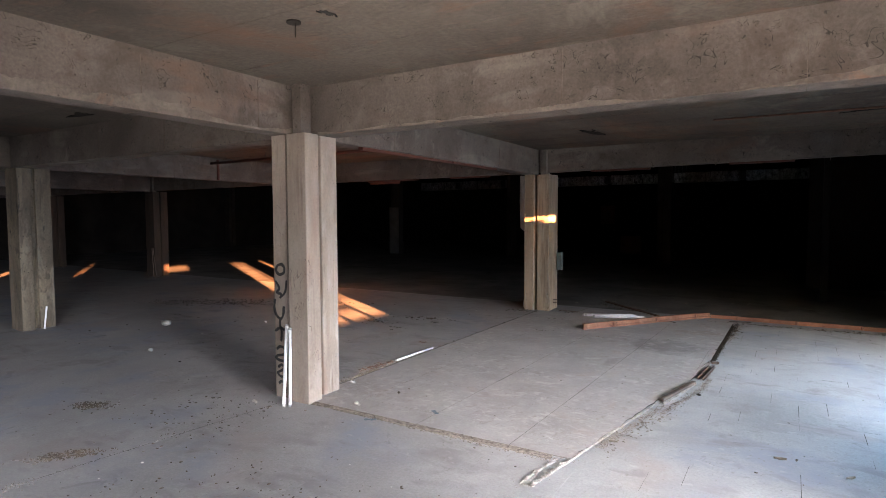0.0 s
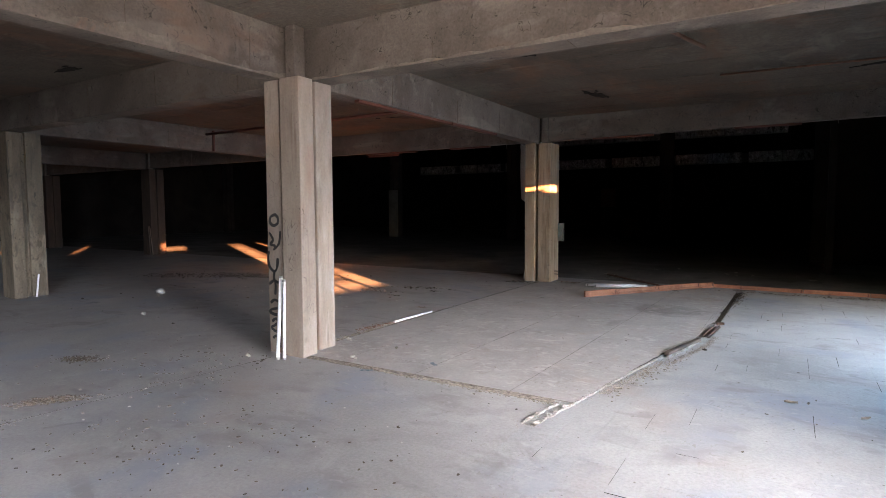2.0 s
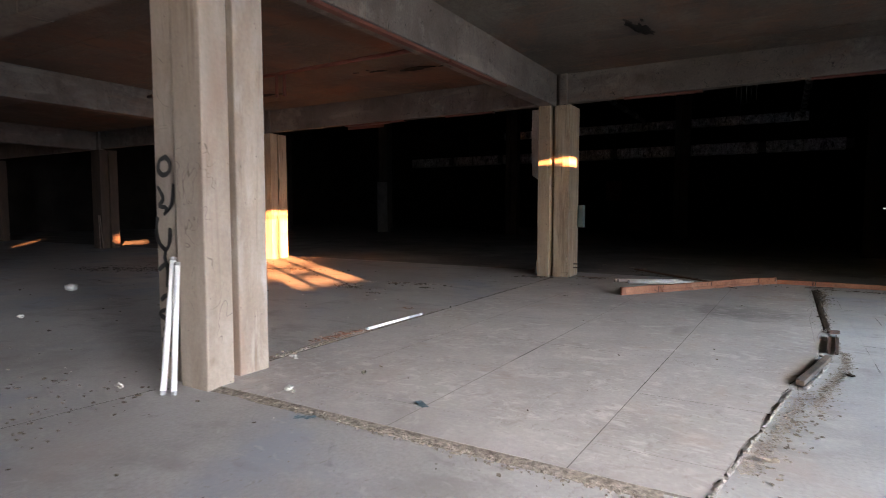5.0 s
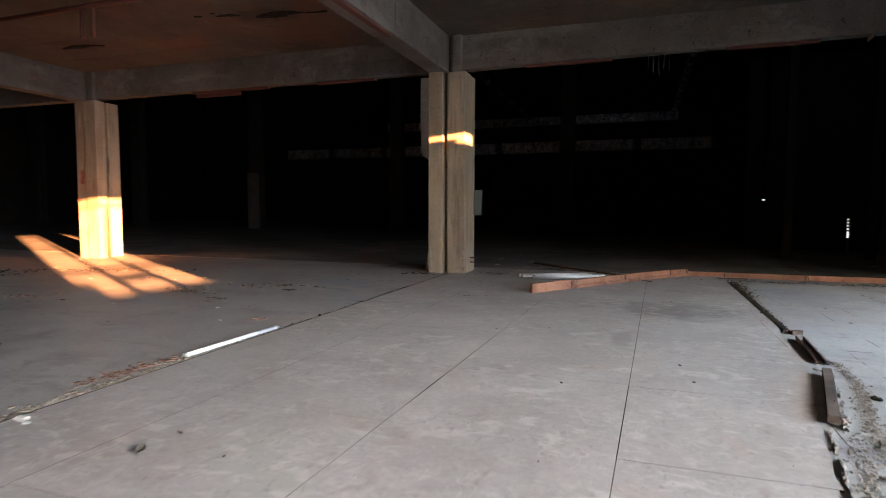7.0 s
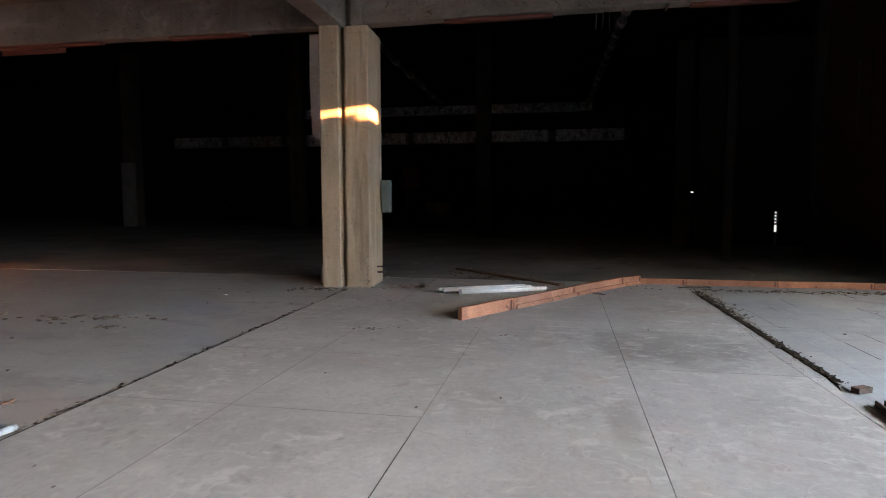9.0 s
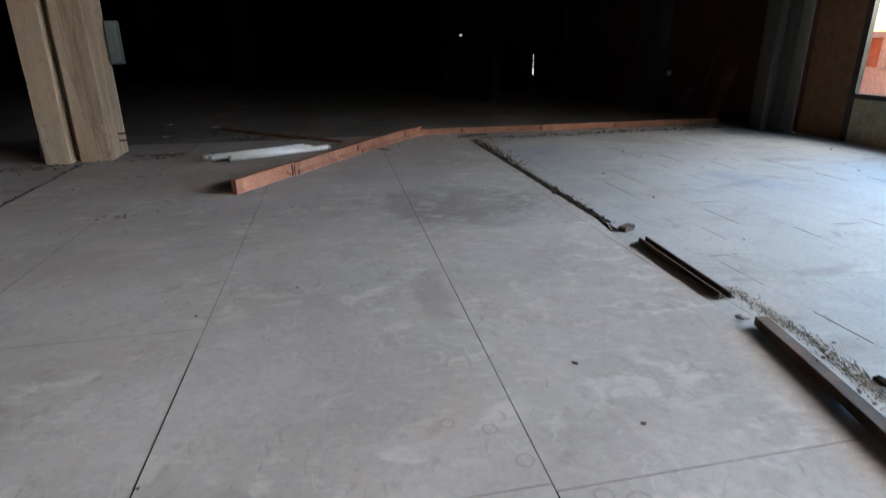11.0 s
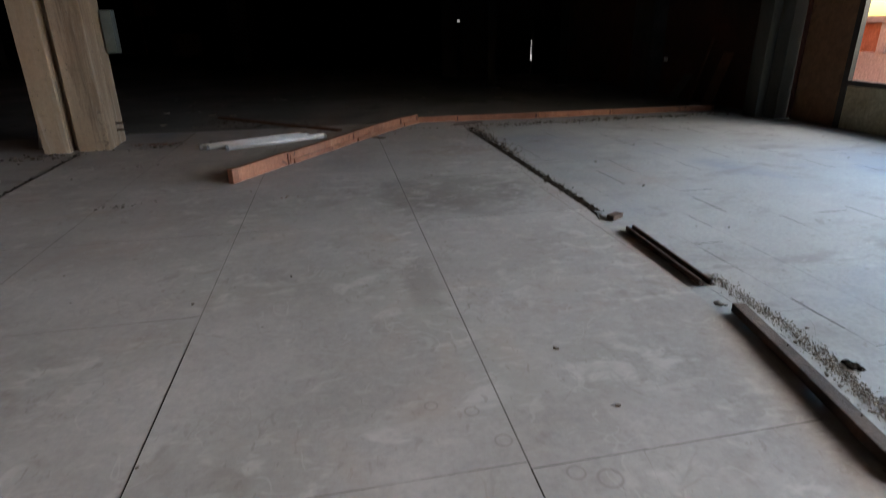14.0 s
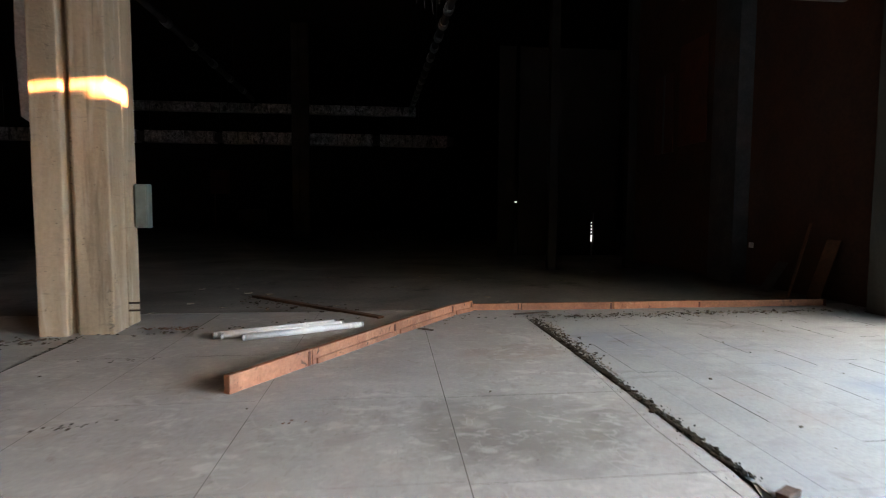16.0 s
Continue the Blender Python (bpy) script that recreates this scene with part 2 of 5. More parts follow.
# darker copy of the column concrete: dimness of the far bays in its colour
column_shaded = surface("column_shaded", (0.028, 0.018, 0.012), (0.066, 0.043, 0.03), 1.8, 0.9, 0.3, 22.0, (0.03, 0.022, 0.016), 0.54, 2.0, stretch=(1.6, 1.6, 0.4), fine_mix=0.25)
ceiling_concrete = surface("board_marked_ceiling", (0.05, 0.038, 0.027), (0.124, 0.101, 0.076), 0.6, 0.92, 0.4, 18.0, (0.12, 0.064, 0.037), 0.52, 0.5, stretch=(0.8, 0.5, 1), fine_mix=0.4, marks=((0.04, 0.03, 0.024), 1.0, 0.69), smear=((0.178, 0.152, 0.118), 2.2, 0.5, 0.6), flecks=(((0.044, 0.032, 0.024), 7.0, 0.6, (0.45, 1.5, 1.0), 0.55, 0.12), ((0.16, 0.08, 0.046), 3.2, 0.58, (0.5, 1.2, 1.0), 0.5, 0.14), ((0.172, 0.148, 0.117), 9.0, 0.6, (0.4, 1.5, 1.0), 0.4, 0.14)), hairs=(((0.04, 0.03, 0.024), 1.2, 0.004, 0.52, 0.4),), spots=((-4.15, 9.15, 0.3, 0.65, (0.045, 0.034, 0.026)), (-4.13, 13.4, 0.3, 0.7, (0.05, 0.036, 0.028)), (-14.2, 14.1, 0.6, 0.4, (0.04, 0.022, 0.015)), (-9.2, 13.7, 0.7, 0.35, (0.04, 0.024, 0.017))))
floor_concrete = surface("dusty_floor_concrete", (0.29, 0.279, 0.268), (0.405, 0.392, 0.38), 0.6, 0.66, 0.05, 32.0, (0.235, 0.224, 0.21), 0.57, 0.75, fine_mix=0.2, marks=((0.2, 0.19, 0.178), 1.4, 0.67), smear=((0.5, 0.488, 0.47), 3.0, 0.52, 0.45), pits=((0.14, 0.12, 0.1), 9.0, 0.11), flecks=(((0.33, 0.275, 0.245), 0.45, 0.53, (1.0, 1.0, 1.0), 0.55, 0.12), ((0.26, 0.28, 0.32), 0.55, 0.5, (1.0, 0.7, 1.0), 0.8, 0.14), ((0.215, 0.2, 0.19), 1.6, 0.57, (0.5, 1.3, 1.0), 0.6, 0.1), ((0.195, 0.186, 0.175), 3.5, 0.6, (0.6, 1.0, 1.0), 0.5, 0.1), ((0.5, 0.49, 0.475), 14.0, 0.6, (0.6, 1.0, 1.0), 0.3, 0.12), ((0.21, 0.19, 0.165), 22.0, 0.64, (1.0, 0.6, 1.0), 0.5, 0.06)), hairs=(((0.15, 0.14, 0.13), 1.1, 0.0022, 0.56, 0.5),))
slab_concrete = surface("trowelled_panel_concrete", (0.325, 0.304, 0.288), (0.435, 0.41, 0.392), 1.3, 0.66, 0.08, 30.0, (0.33, 0.29, 0.265), 0.58, 1.1, per_piece=0.03, fine_mix=0.16, marks=((0.27, 0.235, 0.21), 1.7, 0.67), smear=((0.56, 0.54, 0.515), 5.0, 0.52, 0.5), pits=((0.14, 0.12, 0.1), 7.0, 0.06), hairs=(((0.17, 0.145, 0.125), 1.4, 0.0018, 0.55, 0.4), ((0.54, 0.515, 0.49), 3.2, 0.02, 0.52, 0.28), ((0.25, 0.22, 0.195), 2.6, 0.012, 0.56, 0.25)), rings=[(x, y, r, (0.2, 0.17, 0.15)) for x, y, r in ((-2.93, 9.36, 0.034), (-2.74, 9.15, 0.034), (-2.64, 9.1, 0.045), (-3.0, 9.55, 0.03), (-3.15, 9.62, 0.028))], flecks=(((0.36, 0.352, 0.322), 0.9, 0.5, (1.0, 0.8, 1.0), 0.6, 0.16), ((0.57, 0.545, 0.52), 7.0, 0.56, (0.7, 1.0, 1.0), 0.45, 0.1), ((0.55, 0.52, 0.5), 22.0, 0.58, (0.4, 1.0, 1.0), 0.35, 0.08), ((0.25, 0.22, 0.195), 5.5, 0.57, (1.0, 0.8, 1.0), 0.45, 0.12), ((0.22, 0.19, 0.165), 26.0, 0.62, (1.0, 0.5, 1.0), 0.4, 0.06), ((0.40, 0.325, 0.27), 2.2, 0.58, (1.0, 0.8, 1.0), 0.4, 0.14)), spots=((-2.35, 12.7, 0.75, 0.6, (0.17, 0.155, 0.14)), (-2.98, 10.8, 0.12, 0.4, (0.255, 0.23, 0.21)), (-1.9, 14.6, 0.5, 0.3, (0.3, 0.25, 0.22))))
tile_grey = surface("grey_floor_tile", (0.295, 0.294, 0.288), (0.405, 0.404, 0.396), 0.6, 0.66, 0.05, 32.0, (0.235, 0.224, 0.21), 0.57, 0.75, per_piece=0.012, fine_mix=0.2, marks=((0.2, 0.19, 0.178), 1.4, 0.67), smear=((0.5, 0.488, 0.47), 3.0, 0.52, 0.45), pits=((0.14, 0.12, 0.1), 9.0, 0.11), flecks=(((0.33, 0.275, 0.245), 0.45, 0.53, (1.0, 1.0, 1.0), 0.55, 0.12), ((0.26, 0.28, 0.32), 0.55, 0.5, (1.0, 0.7, 1.0), 0.8, 0.14), ((0.215, 0.2, 0.19), 1.6, 0.57, (0.5, 1.3, 1.0), 0.6, 0.1), ((0.195, 0.186, 0.175), 3.5, 0.6, (0.6, 1.0, 1.0), 0.5, 0.1), ((0.5, 0.49, 0.475), 14.0, 0.6, (0.6, 1.0, 1.0), 0.3, 0.12), ((0.21, 0.19, 0.165), 22.0, 0.64, (1.0, 0.6, 1.0), 0.5, 0.06)), hairs=(((0.15, 0.14, 0.13), 1.1, 0.0022, 0.56, 0.5),))
mortar = surface("broken_pale_mortar", (0.21, 0.185, 0.165), (0.46, 0.43, 0.4), 16.0, 0.95, 0.6, 70.0, (0.13, 0.115, 0.10), 0.56, 12.0)
rubble_mat = surface("crumbled_debris", (0.09, 0.075, 0.06), (0.42, 0.37, 0.31), 22.0, 0.95, 0.4, 60.0)
dirt_mat = surface("dark_dirt", (0.012, 0.009, 0.006), (0.05, 0.038, 0.027), 14.0, 0.95, 0.6, 60.0, (0.085, 0.067, 0.05), 0.62, 18.0)
leaf_mat = surface("dry_leaf", (0.085, 0.066, 0.047), (0.34, 0.295, 0.235), 9.0, 0.9, 0.1, 40.0, per_piece=0.3)
leaf_brown = surface("brown_leaf_litter", (0.045, 0.033, 0.022), (0.2, 0.155, 0.11), 12.0, 0.9, 0.1, 40.0, per_piece=0.3)
leaf_red = surface("reddish_dry_leaf", (0.11, 0.05, 0.032), (0.27, 0.155, 0.105), 12.0, 0.9, 0.1, 40.0)
leaf_dark = surface("dark_leaf_litter", (0.025, 0.018, 0.012), (0.10, 0.072, 0.048), 12.0, 0.9, 0.1, 40.0)
paper_mat = surface("pale_paper_scrap", (0.5, 0.48, 0.44), (0.75, 0.73, 0.7), 8.0, 0.9, 0.1, 40.0)
timber_red = surface("reddish_timber", (0.22, 0.085, 0.046), (0.43, 0.195, 0.115), 2.2, 0.78, 0.3, 30.0, (0.10, 0.042, 0.027), 0.6, 4.0, fine_mix=0.3, marks=((0.05, 0.028, 0.022), 3.2, 0.66), per_piece=0.25, smear=((0.56, 0.34, 0.24), 7.0, 0.54, 0.6), flecks=(((0.04, 0.022, 0.017), 9.0, 0.63, (1.0, 1.0, 1.0), 0.8, 0.05),))
timber_grey = surface("weathered_timber", (0.05, 0.034, 0.025), (0.145, 0.105, 0.08), 2.5, 0.85, 0.35, 40.0, (0.04, 0.028, 0.022), 0.58, 4.0, fine_mix=0.3, smear=((0.24, 0.19, 0.155), 9.0, 0.55, 0.5))
board_brown = surface("brown_hardboard", (0.075, 0.034, 0.017), (0.16, 0.078, 0.04), 1.2, 0.7, 0.1, 14.0, (0.055, 0.03, 0.019), 0.6, 1.0)
rust = surface("rusted_steel", (0.032, 0.019, 0.014), (0.105, 0.058, 0.038), 7.0, 0.8, 0.3, 50.0, metal=0.2)
red_paint = surface("red_oxide_paint", (0.28, 0.06, 0.035), (0.42, 0.10, 0.06), 3.0, 0.6, 0.1, 40.0)
white_plastic = surface("white_lamp_tube", (0.74, 0.75, 0.76), (0.84, 0.84, 0.83), 3.0, 0.3, 0.0, 20.0, fine_mix=0.08)
tube_cap = surface("aluminium_cap", (0.3, 0.3, 0.3), (0.42, 0.42, 0.42), 6.0, 0.5, 0.0, 30.0, metal=0.5, fine_mix=0.1)
stone_mat = surface("pale_stone", (0.34, 0.32, 0.285), (0.56, 0.54, 0.5), 8.0, 0.9, 0.4, 40.0)
plaster = surface("grey_white_plaster", (0.45, 0.44, 0.43), (0.62, 0.61, 0.6), 2.0, 0.9, 0.2, 30.0)
box_paint = surface("pale_green_grey_paint", (0.085, 0.10, 0.088), (0.15, 0.168, 0.15), 2.0, 0.5, 0.05, 20.0, fine_mix=0.12)
spray = surface("black_spray_paint", (0.012, 0.012, 0.012), (0.03, 0.03, 0.03), 5.0, 0.6, 0.0, 30.0)
frame_dark = surface("dark_window_steel", (0.03, 0.028, 0.026), (0.07, 0.06, 0.05), 4.0, 0.6, 0.1, 40.0)
yellow_panel = surface("yellowed_panel", (0.36, 0.33, 0.2), (0.55, 0.5, 0.34), 1.6, 0.6, 0.1, 20.0, (0.25, 0.22, 0.15), 0.6, 1.5)
# the unlit hall's gloom is put into this near-black column tone
hall_concrete = surface("gloom_toned_concrete", (0.03, 0.026, 0.023), (0.06, 0.053, 0.046), 1.2, 0.95, 0.2, 20.0)
# darker than the main floor: part of the hall's falloff is in the colour
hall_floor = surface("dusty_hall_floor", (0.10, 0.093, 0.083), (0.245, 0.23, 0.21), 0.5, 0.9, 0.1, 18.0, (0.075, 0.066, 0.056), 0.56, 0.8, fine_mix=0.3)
foil = surface("crumpled_foil", (0.2, 0.2, 0.21), (0.85, 0.85, 0.88), 3.2, 0.35, 1.0, 7.0, metal=0.3, detail=9.0, stretch=(1, 1, 0.7), fine_mix=0.8, flecks=(((0.02, 0.02, 0.022), 3.0, 0.55, (1.6, 1.0, 0.6), 0.8, 0.06),))
dark_steel = surface("dark_steel", (0.04, 0.04, 0.042), (0.09, 0.09, 0.09), 3.0, 0.6, 0.1, 20.0)
# near black for recesses, and the hall's darkness put into wall colour
wall_dark = surface("gloom_black", (0.012, 0.010, 0.009), (0.028, 0.024, 0.021), 0.6, 0.95, 0.2, 12.0)
roof_red = surface("red_roof_tile", (0.4, 0.13, 0.07), (0.6, 0.24, 0.14), 2.0, 0.8, 0.3, 12.0)
# shade of the window-wall column is put into this low tone
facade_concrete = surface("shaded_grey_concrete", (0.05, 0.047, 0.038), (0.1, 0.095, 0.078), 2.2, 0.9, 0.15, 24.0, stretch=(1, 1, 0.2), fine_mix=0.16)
# plaster toned down for the unlit hall and to cut south wall bounce
hall_plaster = surface("toned_down_plaster", (0.09, 0.085, 0.08), (0.15, 0.143, 0.135), 2.0, 0.9, 0.2, 30.0)
brick_brown = surface("brown_brick", (0.05, 0.028, 0.019), (0.13, 0.075, 0.05), 9.0, 0.9, 0.4, 40.0)
conduit_rust = surface("rusty_conduit", (0.1, 0.045, 0.028), (0.21, 0.105, 0.068), 6.0, 0.8, 0.2, 40.0, (0.04, 0.025, 0.018), 0.58, 5.0)
old_red = surface("dark_oxide_paint", (0.075, 0.02, 0.012), (0.14, 0.042, 0.025), 3.0, 0.7, 0.1, 40.0)
brick_wall = surface("orange_brick_wall", (0.42, 0.17, 0.09), (0.62, 0.3, 0.18), 2.5, 0.9, 0.2, 20.0)
joint_dark = surface("formwork_joint", (0.10, 0.078, 0.06), (0.2, 0.165, 0.13), 5.0, 0.95, 0.1, 40.0)
joint_pale = surface("pale_joint_fill", (0.15, 0.136, 0.122), (0.40, 0.378, 0.355), 1.3, 0.95, 0.2, 40.0)
joint_dust = surface("dusty_joint_fill", (0.11, 0.10, 0.09), (0.24, 0.222, 0.202), 1.6, 0.95, 0.2, 40.0)
hardboard = surface("tan_hardboard", (0.17, 0.085, 0.04), (0.30, 0.165, 0.085), 1.4, 0.7, 0.1, 14.0, (0.11, 0.055, 0.03), 0.58, 1.2, stretch=(1, 1, 0.4))
hall_board = surface("dark_red_boarding", (0.045, 0.019, 0.011), (0.09, 0.04, 0.024), 1.2, 0.75, 0.1, 14.0, (0.03, 0.016, 0.01), 0.6, 1.0)
render_white = surface("white_render", (0.6, 0.58, 0.54), (0.75, 0.73, 0.69), 1.0, 0.9, 0.1, 15.0)
ground_mat = surface("dusty_yard", (0.2, 0.18, 0.15), (0.32, 0.29, 0.25), 0.5, 0.95, 0.2, 8.0)
pane_yellow = glazing("yellowed_pane", (0.42, 0.36, 0.19), 0.16)


# ---- building helpers ----
def mesh_ob(name, bm, mat, smooth=False):
    me = bpy.data.meshes.new(name)
    bm.normal_update()
    bm.to_mesh(me)
    bm.free()
    if mat:
        me.materials.append(mat)
    if smooth:
        for p in me.polygons:
            p.use_smooth = True
    return new(name, me)


def part(name, bm, mat, parent, label="", smooth=False):
    ob = mesh_ob(name, bm, mat, smooth)
    ob.parent = parent
    ob.matrix_parent_inverse = Matrix.Identity(4)
    if label:
        ob["label"] = label
    return ob


def piece(name, mesh, parent, m):
    ob = new(name, mesh)
    ob.parent = parent
    ob.matrix_basis = m
    return ob


def thing(name, at, label, category, group="", kind="", turn=0.0):
    ob = new(name)
    ob.empty_display_size = 0.1
    ob.matrix_basis = pose(at[0], at[1], at[2], 0, 0, turn)
    return tagged(ob, label, category, group, kind)


def block(bm, x0, x1, y0, y1, z0, z1, bevel=0.0):
    b = bmesh.new()
    bmesh.ops.create_cube(b, size=1.0)
    for v in b.verts:
        v.co = Vector(((x0 + x1) / 2 + v.co.x * (x1 - x0), (y0 + y1) / 2 + v.co.y * (y1 - y0), (z0 + z1) / 2 + v.co.z * (z1 - z0)))
    if bevel:
        bmesh.ops.bevel(b, geom=b.edges[:], offset=bevel, segments=2, affect="EDGES", profile=0.6)
    join(bm, b)
    return bm


def join(bm, other, m=None):
    if m is not None:
        other.transform(m)
    tmp = bpy.data.meshes.new("tmp")
    other.to_mesh(tmp)
    other.free()
    bm.from_mesh(tmp)
    bpy.data.meshes.remove(tmp)
    return bm


def cyl(bm, a, b, r, seg=12, r2=None):
    a, b = Vector(a), Vector(b)
    c = bmesh.new()
    bmesh.ops.create_cone(c, cap_ends=True, segments=seg, radius1=r, radius2=r if r2 is None else r2, depth=(b - a).length)
    join(bm, c, Matrix.Translation((a + b) / 2) @ (b - a).to_track_quat("Z", "Y").to_matrix().to_4x4())
    return bm


def solid(name, box, mat, label, category, kind="structure", bevel=0.0):
    return tagged(mesh_ob(name, block(bmesh.new(), *box, bevel), mat), label, category, "", kind)


def rough_block(bm, x0, x1, y0, y1, z0, z1, cuts, wobble, seed):
    """A long cast block, cut along its length, with slightly uneven faces."""
    b = bmesh.new()
    bmesh.ops.create_cube(b, size=1.0)
    size = Vector((x1 - x0, y1 - y0, z1 - z0))
    axis = max(range(3), key=lambda i: size[i])
    edges = [e for e in b.edges if abs((e.verts[0].co - e.verts[1].co)[axis]) > 0.5]
    bmesh.ops.subdivide_edges(b, edges=edges, cuts=cuts)
    for v in b.verts:
        v.co = Vector(((x0 + x1) / 2 + v.co.x * size.x, (y0 + y1) / 2 + v.co.y * size.y, (z0 + z1) / 2 + v.co.z * size.z))
        n = noise.noise_vector(v.co * 1.7 + Vector((seed, 0, 0)))
        n[axis] = 0
        v.co += n * wobble
    long = [e for e in b.edges if abs((e.verts[0].co - e.verts[1].co).normalized()[axis]) > 0.9]
    bmesh.ops.bevel(b, geom=long, offset=min(0.014, 0.09 * min(size)), segments=2, affect="EDGES", profile=0.5)
    join(bm, b)
    return bm


def chunk(bm, at, size, seed, flat=1.0):
    """A small broken lump."""
    b = bmesh.new()
    bmesh.ops.create_icosphere(b, subdivisions=1, radius=1.0)
    for v in b.verts:
        n = noise.noise_vector(v.co * 1.3 + Vector((seed * 3.7, seed, 0)))
        v.co = Vector((v.co.x * size[0], v.co.y * size[1], v.co.z * size[2] * flat)) * (1 + 0.35 * n.x) + n * 0.12 * min(size)
    join(bm, b, pose(*at, 0, 0, seed * 77.0))


def flakes(bm, spots, size, rng, lift=0.006):
    """Loose flat crumbs and leaf scraps lying on the ground."""
    for x, y, z in spots:
        s = size * rng.uniform(0.4, 1.5)
        a, k = rng.uniform(0, 6.28), rng.uniform(0.3, 0.7)
        tilt = rng.uniform(-0.4, 0.4)
        ring = []
        for i in range(5):
            an = a + i * 1.2566
            rr = s * rng.uniform(0.6, 1.1)
            px, py = rr * math.cos(an), rr * math.sin(an)
            qx, qy = px * math.cos(a) - py * math.sin(a) * k, px * math.sin(a) + py * math.cos(a) * k
            ring.append((x + qx, y + qy, z + lift + abs(tilt * qx)))
        top = [bm.verts.new(p) for p in ring]
        low = [bm.verts.new((p[0], p[1], z + 0.0005)) for p in ring]
        bm.faces.new(top)
        for i in range(5):
            bm.faces.new((low[i], low[(i + 1) % 5], top[(i + 1) % 5], top[i]))


GX, GY, STEP = -6.2, 6.1, 9.75  # the near corner of the first column and the grid
SOFFIT, SLAB = 4.0, 4.72
EAST, NORTH, WEST, SOUTH, HALL = 3.9, 52.0, -46.0, -14.0, 9.5

# ---- ground and floor ----
ground = solid("ground", (-2000, 2000, -2000, 2000, -0.6, -0.3), ground_mat, "dusty bare ground around the building", "ground")
floor = solid("floor", (WEST, 4.2, SOUTH, NORTH, -0.29, 0.0), floor_concrete, "dusty grey concrete floor of an abandoned hall", "floor")

solid("floor_hall_rear", (4.2, 14.0, 24.8, NORTH, -0.29, 0.003), hall_floor, "dusty concrete floor of the rear hall, darkened for its dim light", "floor")
floor_hall = solid("floor_hall", (WEST, 4.19, 17.05, NORTH, -0.02, 0.004), hall_floor, "dusty concrete floor of the rear hall, darkened for its dim light", "floor")

# ---- ceiling over the low bays ----
ceil_bm = bmesh.new()
block(ceil_bm, WEST, EAST + 0.3, SOUTH, 16.6, SLAB, SLAB + 0.2)
rng = random.Random(5)
for k in range(26):
    yk = SOUTH + 0.9 + k * 1.22
    if yk < 16.1:
        block(ceil_bm, WEST, EAST, yk, yk + 0.012, SLAB - 0.004, SLAB + 0.05)
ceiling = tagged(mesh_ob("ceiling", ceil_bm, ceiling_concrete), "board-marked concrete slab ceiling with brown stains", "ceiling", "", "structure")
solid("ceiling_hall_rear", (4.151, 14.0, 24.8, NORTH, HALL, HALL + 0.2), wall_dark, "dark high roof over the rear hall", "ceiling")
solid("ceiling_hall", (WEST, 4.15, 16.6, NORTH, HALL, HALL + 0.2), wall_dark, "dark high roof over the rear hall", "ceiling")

# ---- beams ----
XS = [GX + STEP * i for i in range(-4, 2)]
YS = [GY - 2 * STEP, GY - STEP, GY, GY + STEP]


def beam(box, seed, low=SOFFIT, label="grey cast concrete beam with formwork marks", rise=0.0):
    bm = bmesh.new()
    x0, x1, y0, y1 = box
    rough_block(bm, x0, x1, y0, y1, low, SLAB + 0.02, 12, 0.006, seed)
    along_x = (x1 - x0) > (y1 - y0)
    for v in bm.verts:
        if v.co.z < SLAB - 0.2:
            v.co.z += rise * (v.co.x - x0) / (x1 - x0)
    r = random.Random(seed)
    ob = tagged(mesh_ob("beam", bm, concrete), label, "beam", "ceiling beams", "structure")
    pos = (x0 if along_x else y0) + r.uniform(1.4, 2.4)
    end = x1 if along_x else y1
    while pos < end - 0.6:
        w = r.uniform(0.002, 0.006)
        b = block(bmesh.new(), pos, pos + w, y0 - 0.0085, y1 + 0.0085, low - 0.004, SLAB - r.uniform(0.0, 0.35)) if along_x else block(bmesh.new(), x0 - 0.008, x1 + 0.008, pos, pos + w, low - 0.004, SLAB - r.uniform(0.0, 0.25))
        part("joint", b, joint_dark, ob, "dark formwork joint")
        pos += r.uniform(1.6, 2.5)
    return ob


beams = {}
seed = 1
for yi, y in enumerate(YS):
    for x in XS[:-1]:
        back = 0.11 if y > 10 else 0.34
        beams['x', round(x, 1), round(y, 1)] = beam((x - 0.33, x + STEP - 0.71, y + back, y + back + (0.25 if y > 10 else 0.4)), seed, SOFFIT + (0.05 if y > 10 else 0.0), rise=0.09 if y > 10 and -7 < x < 0 else 0.0)
        seed += 1
for x in XS[:-1]:
    for yi, y in enumerate(YS[:-1]):
        beams['y', round(x, 1), round(y, 1)] = beam((x - 0.70, x - 0.33, y + 0.745, y + STEP + (0.105 if y > 5 else 0.335)), seed)
        seed += 1



def spalled_strip(a, b, out, low, high, seed):
    """A paler rough layer along the foot of a beam, with an uneven upper edge."""
    a, b, out = Vector(a), Vector(b), Vector(out)
    n = int((b - a).length / 0.045)
    bm, rows = bmesh.new(), []
    for k in range(n + 1):
        p = a + (b - a) * (k / n)
        h = low + (high - low) * max(0.02, 0.4 + 1.1 * noise.noise(Vector((k * 0.03, seed, 0))) + 0.35 * noise.noise(Vector((k * 0.17, seed, 5))) + 0.15 * noise.noise(Vector((k * 0.7, seed, 7))))
        d = 0.012 + 0.004 * noise.noise(Vector((k * 0.2, seed, 9)))
        rows.append([bm.verts.new(p + out * o + Vector((0, 0, z))) for o, z in ((0.0, -0.003), (d, 0.004), (d * 0.9, h * 0.55), (0.007 + d * 0.2, h), (0.0, h + 0.004))])
    for r0, r1 in zip(rows, rows[1:]):
        for q in range(4):
            bm.faces.new((r0[q], r1[q], r1[q + 1], r0[q + 1]))
    bmesh.ops.recalc_face_normals(bm, faces=bm.faces[:])
    return bm


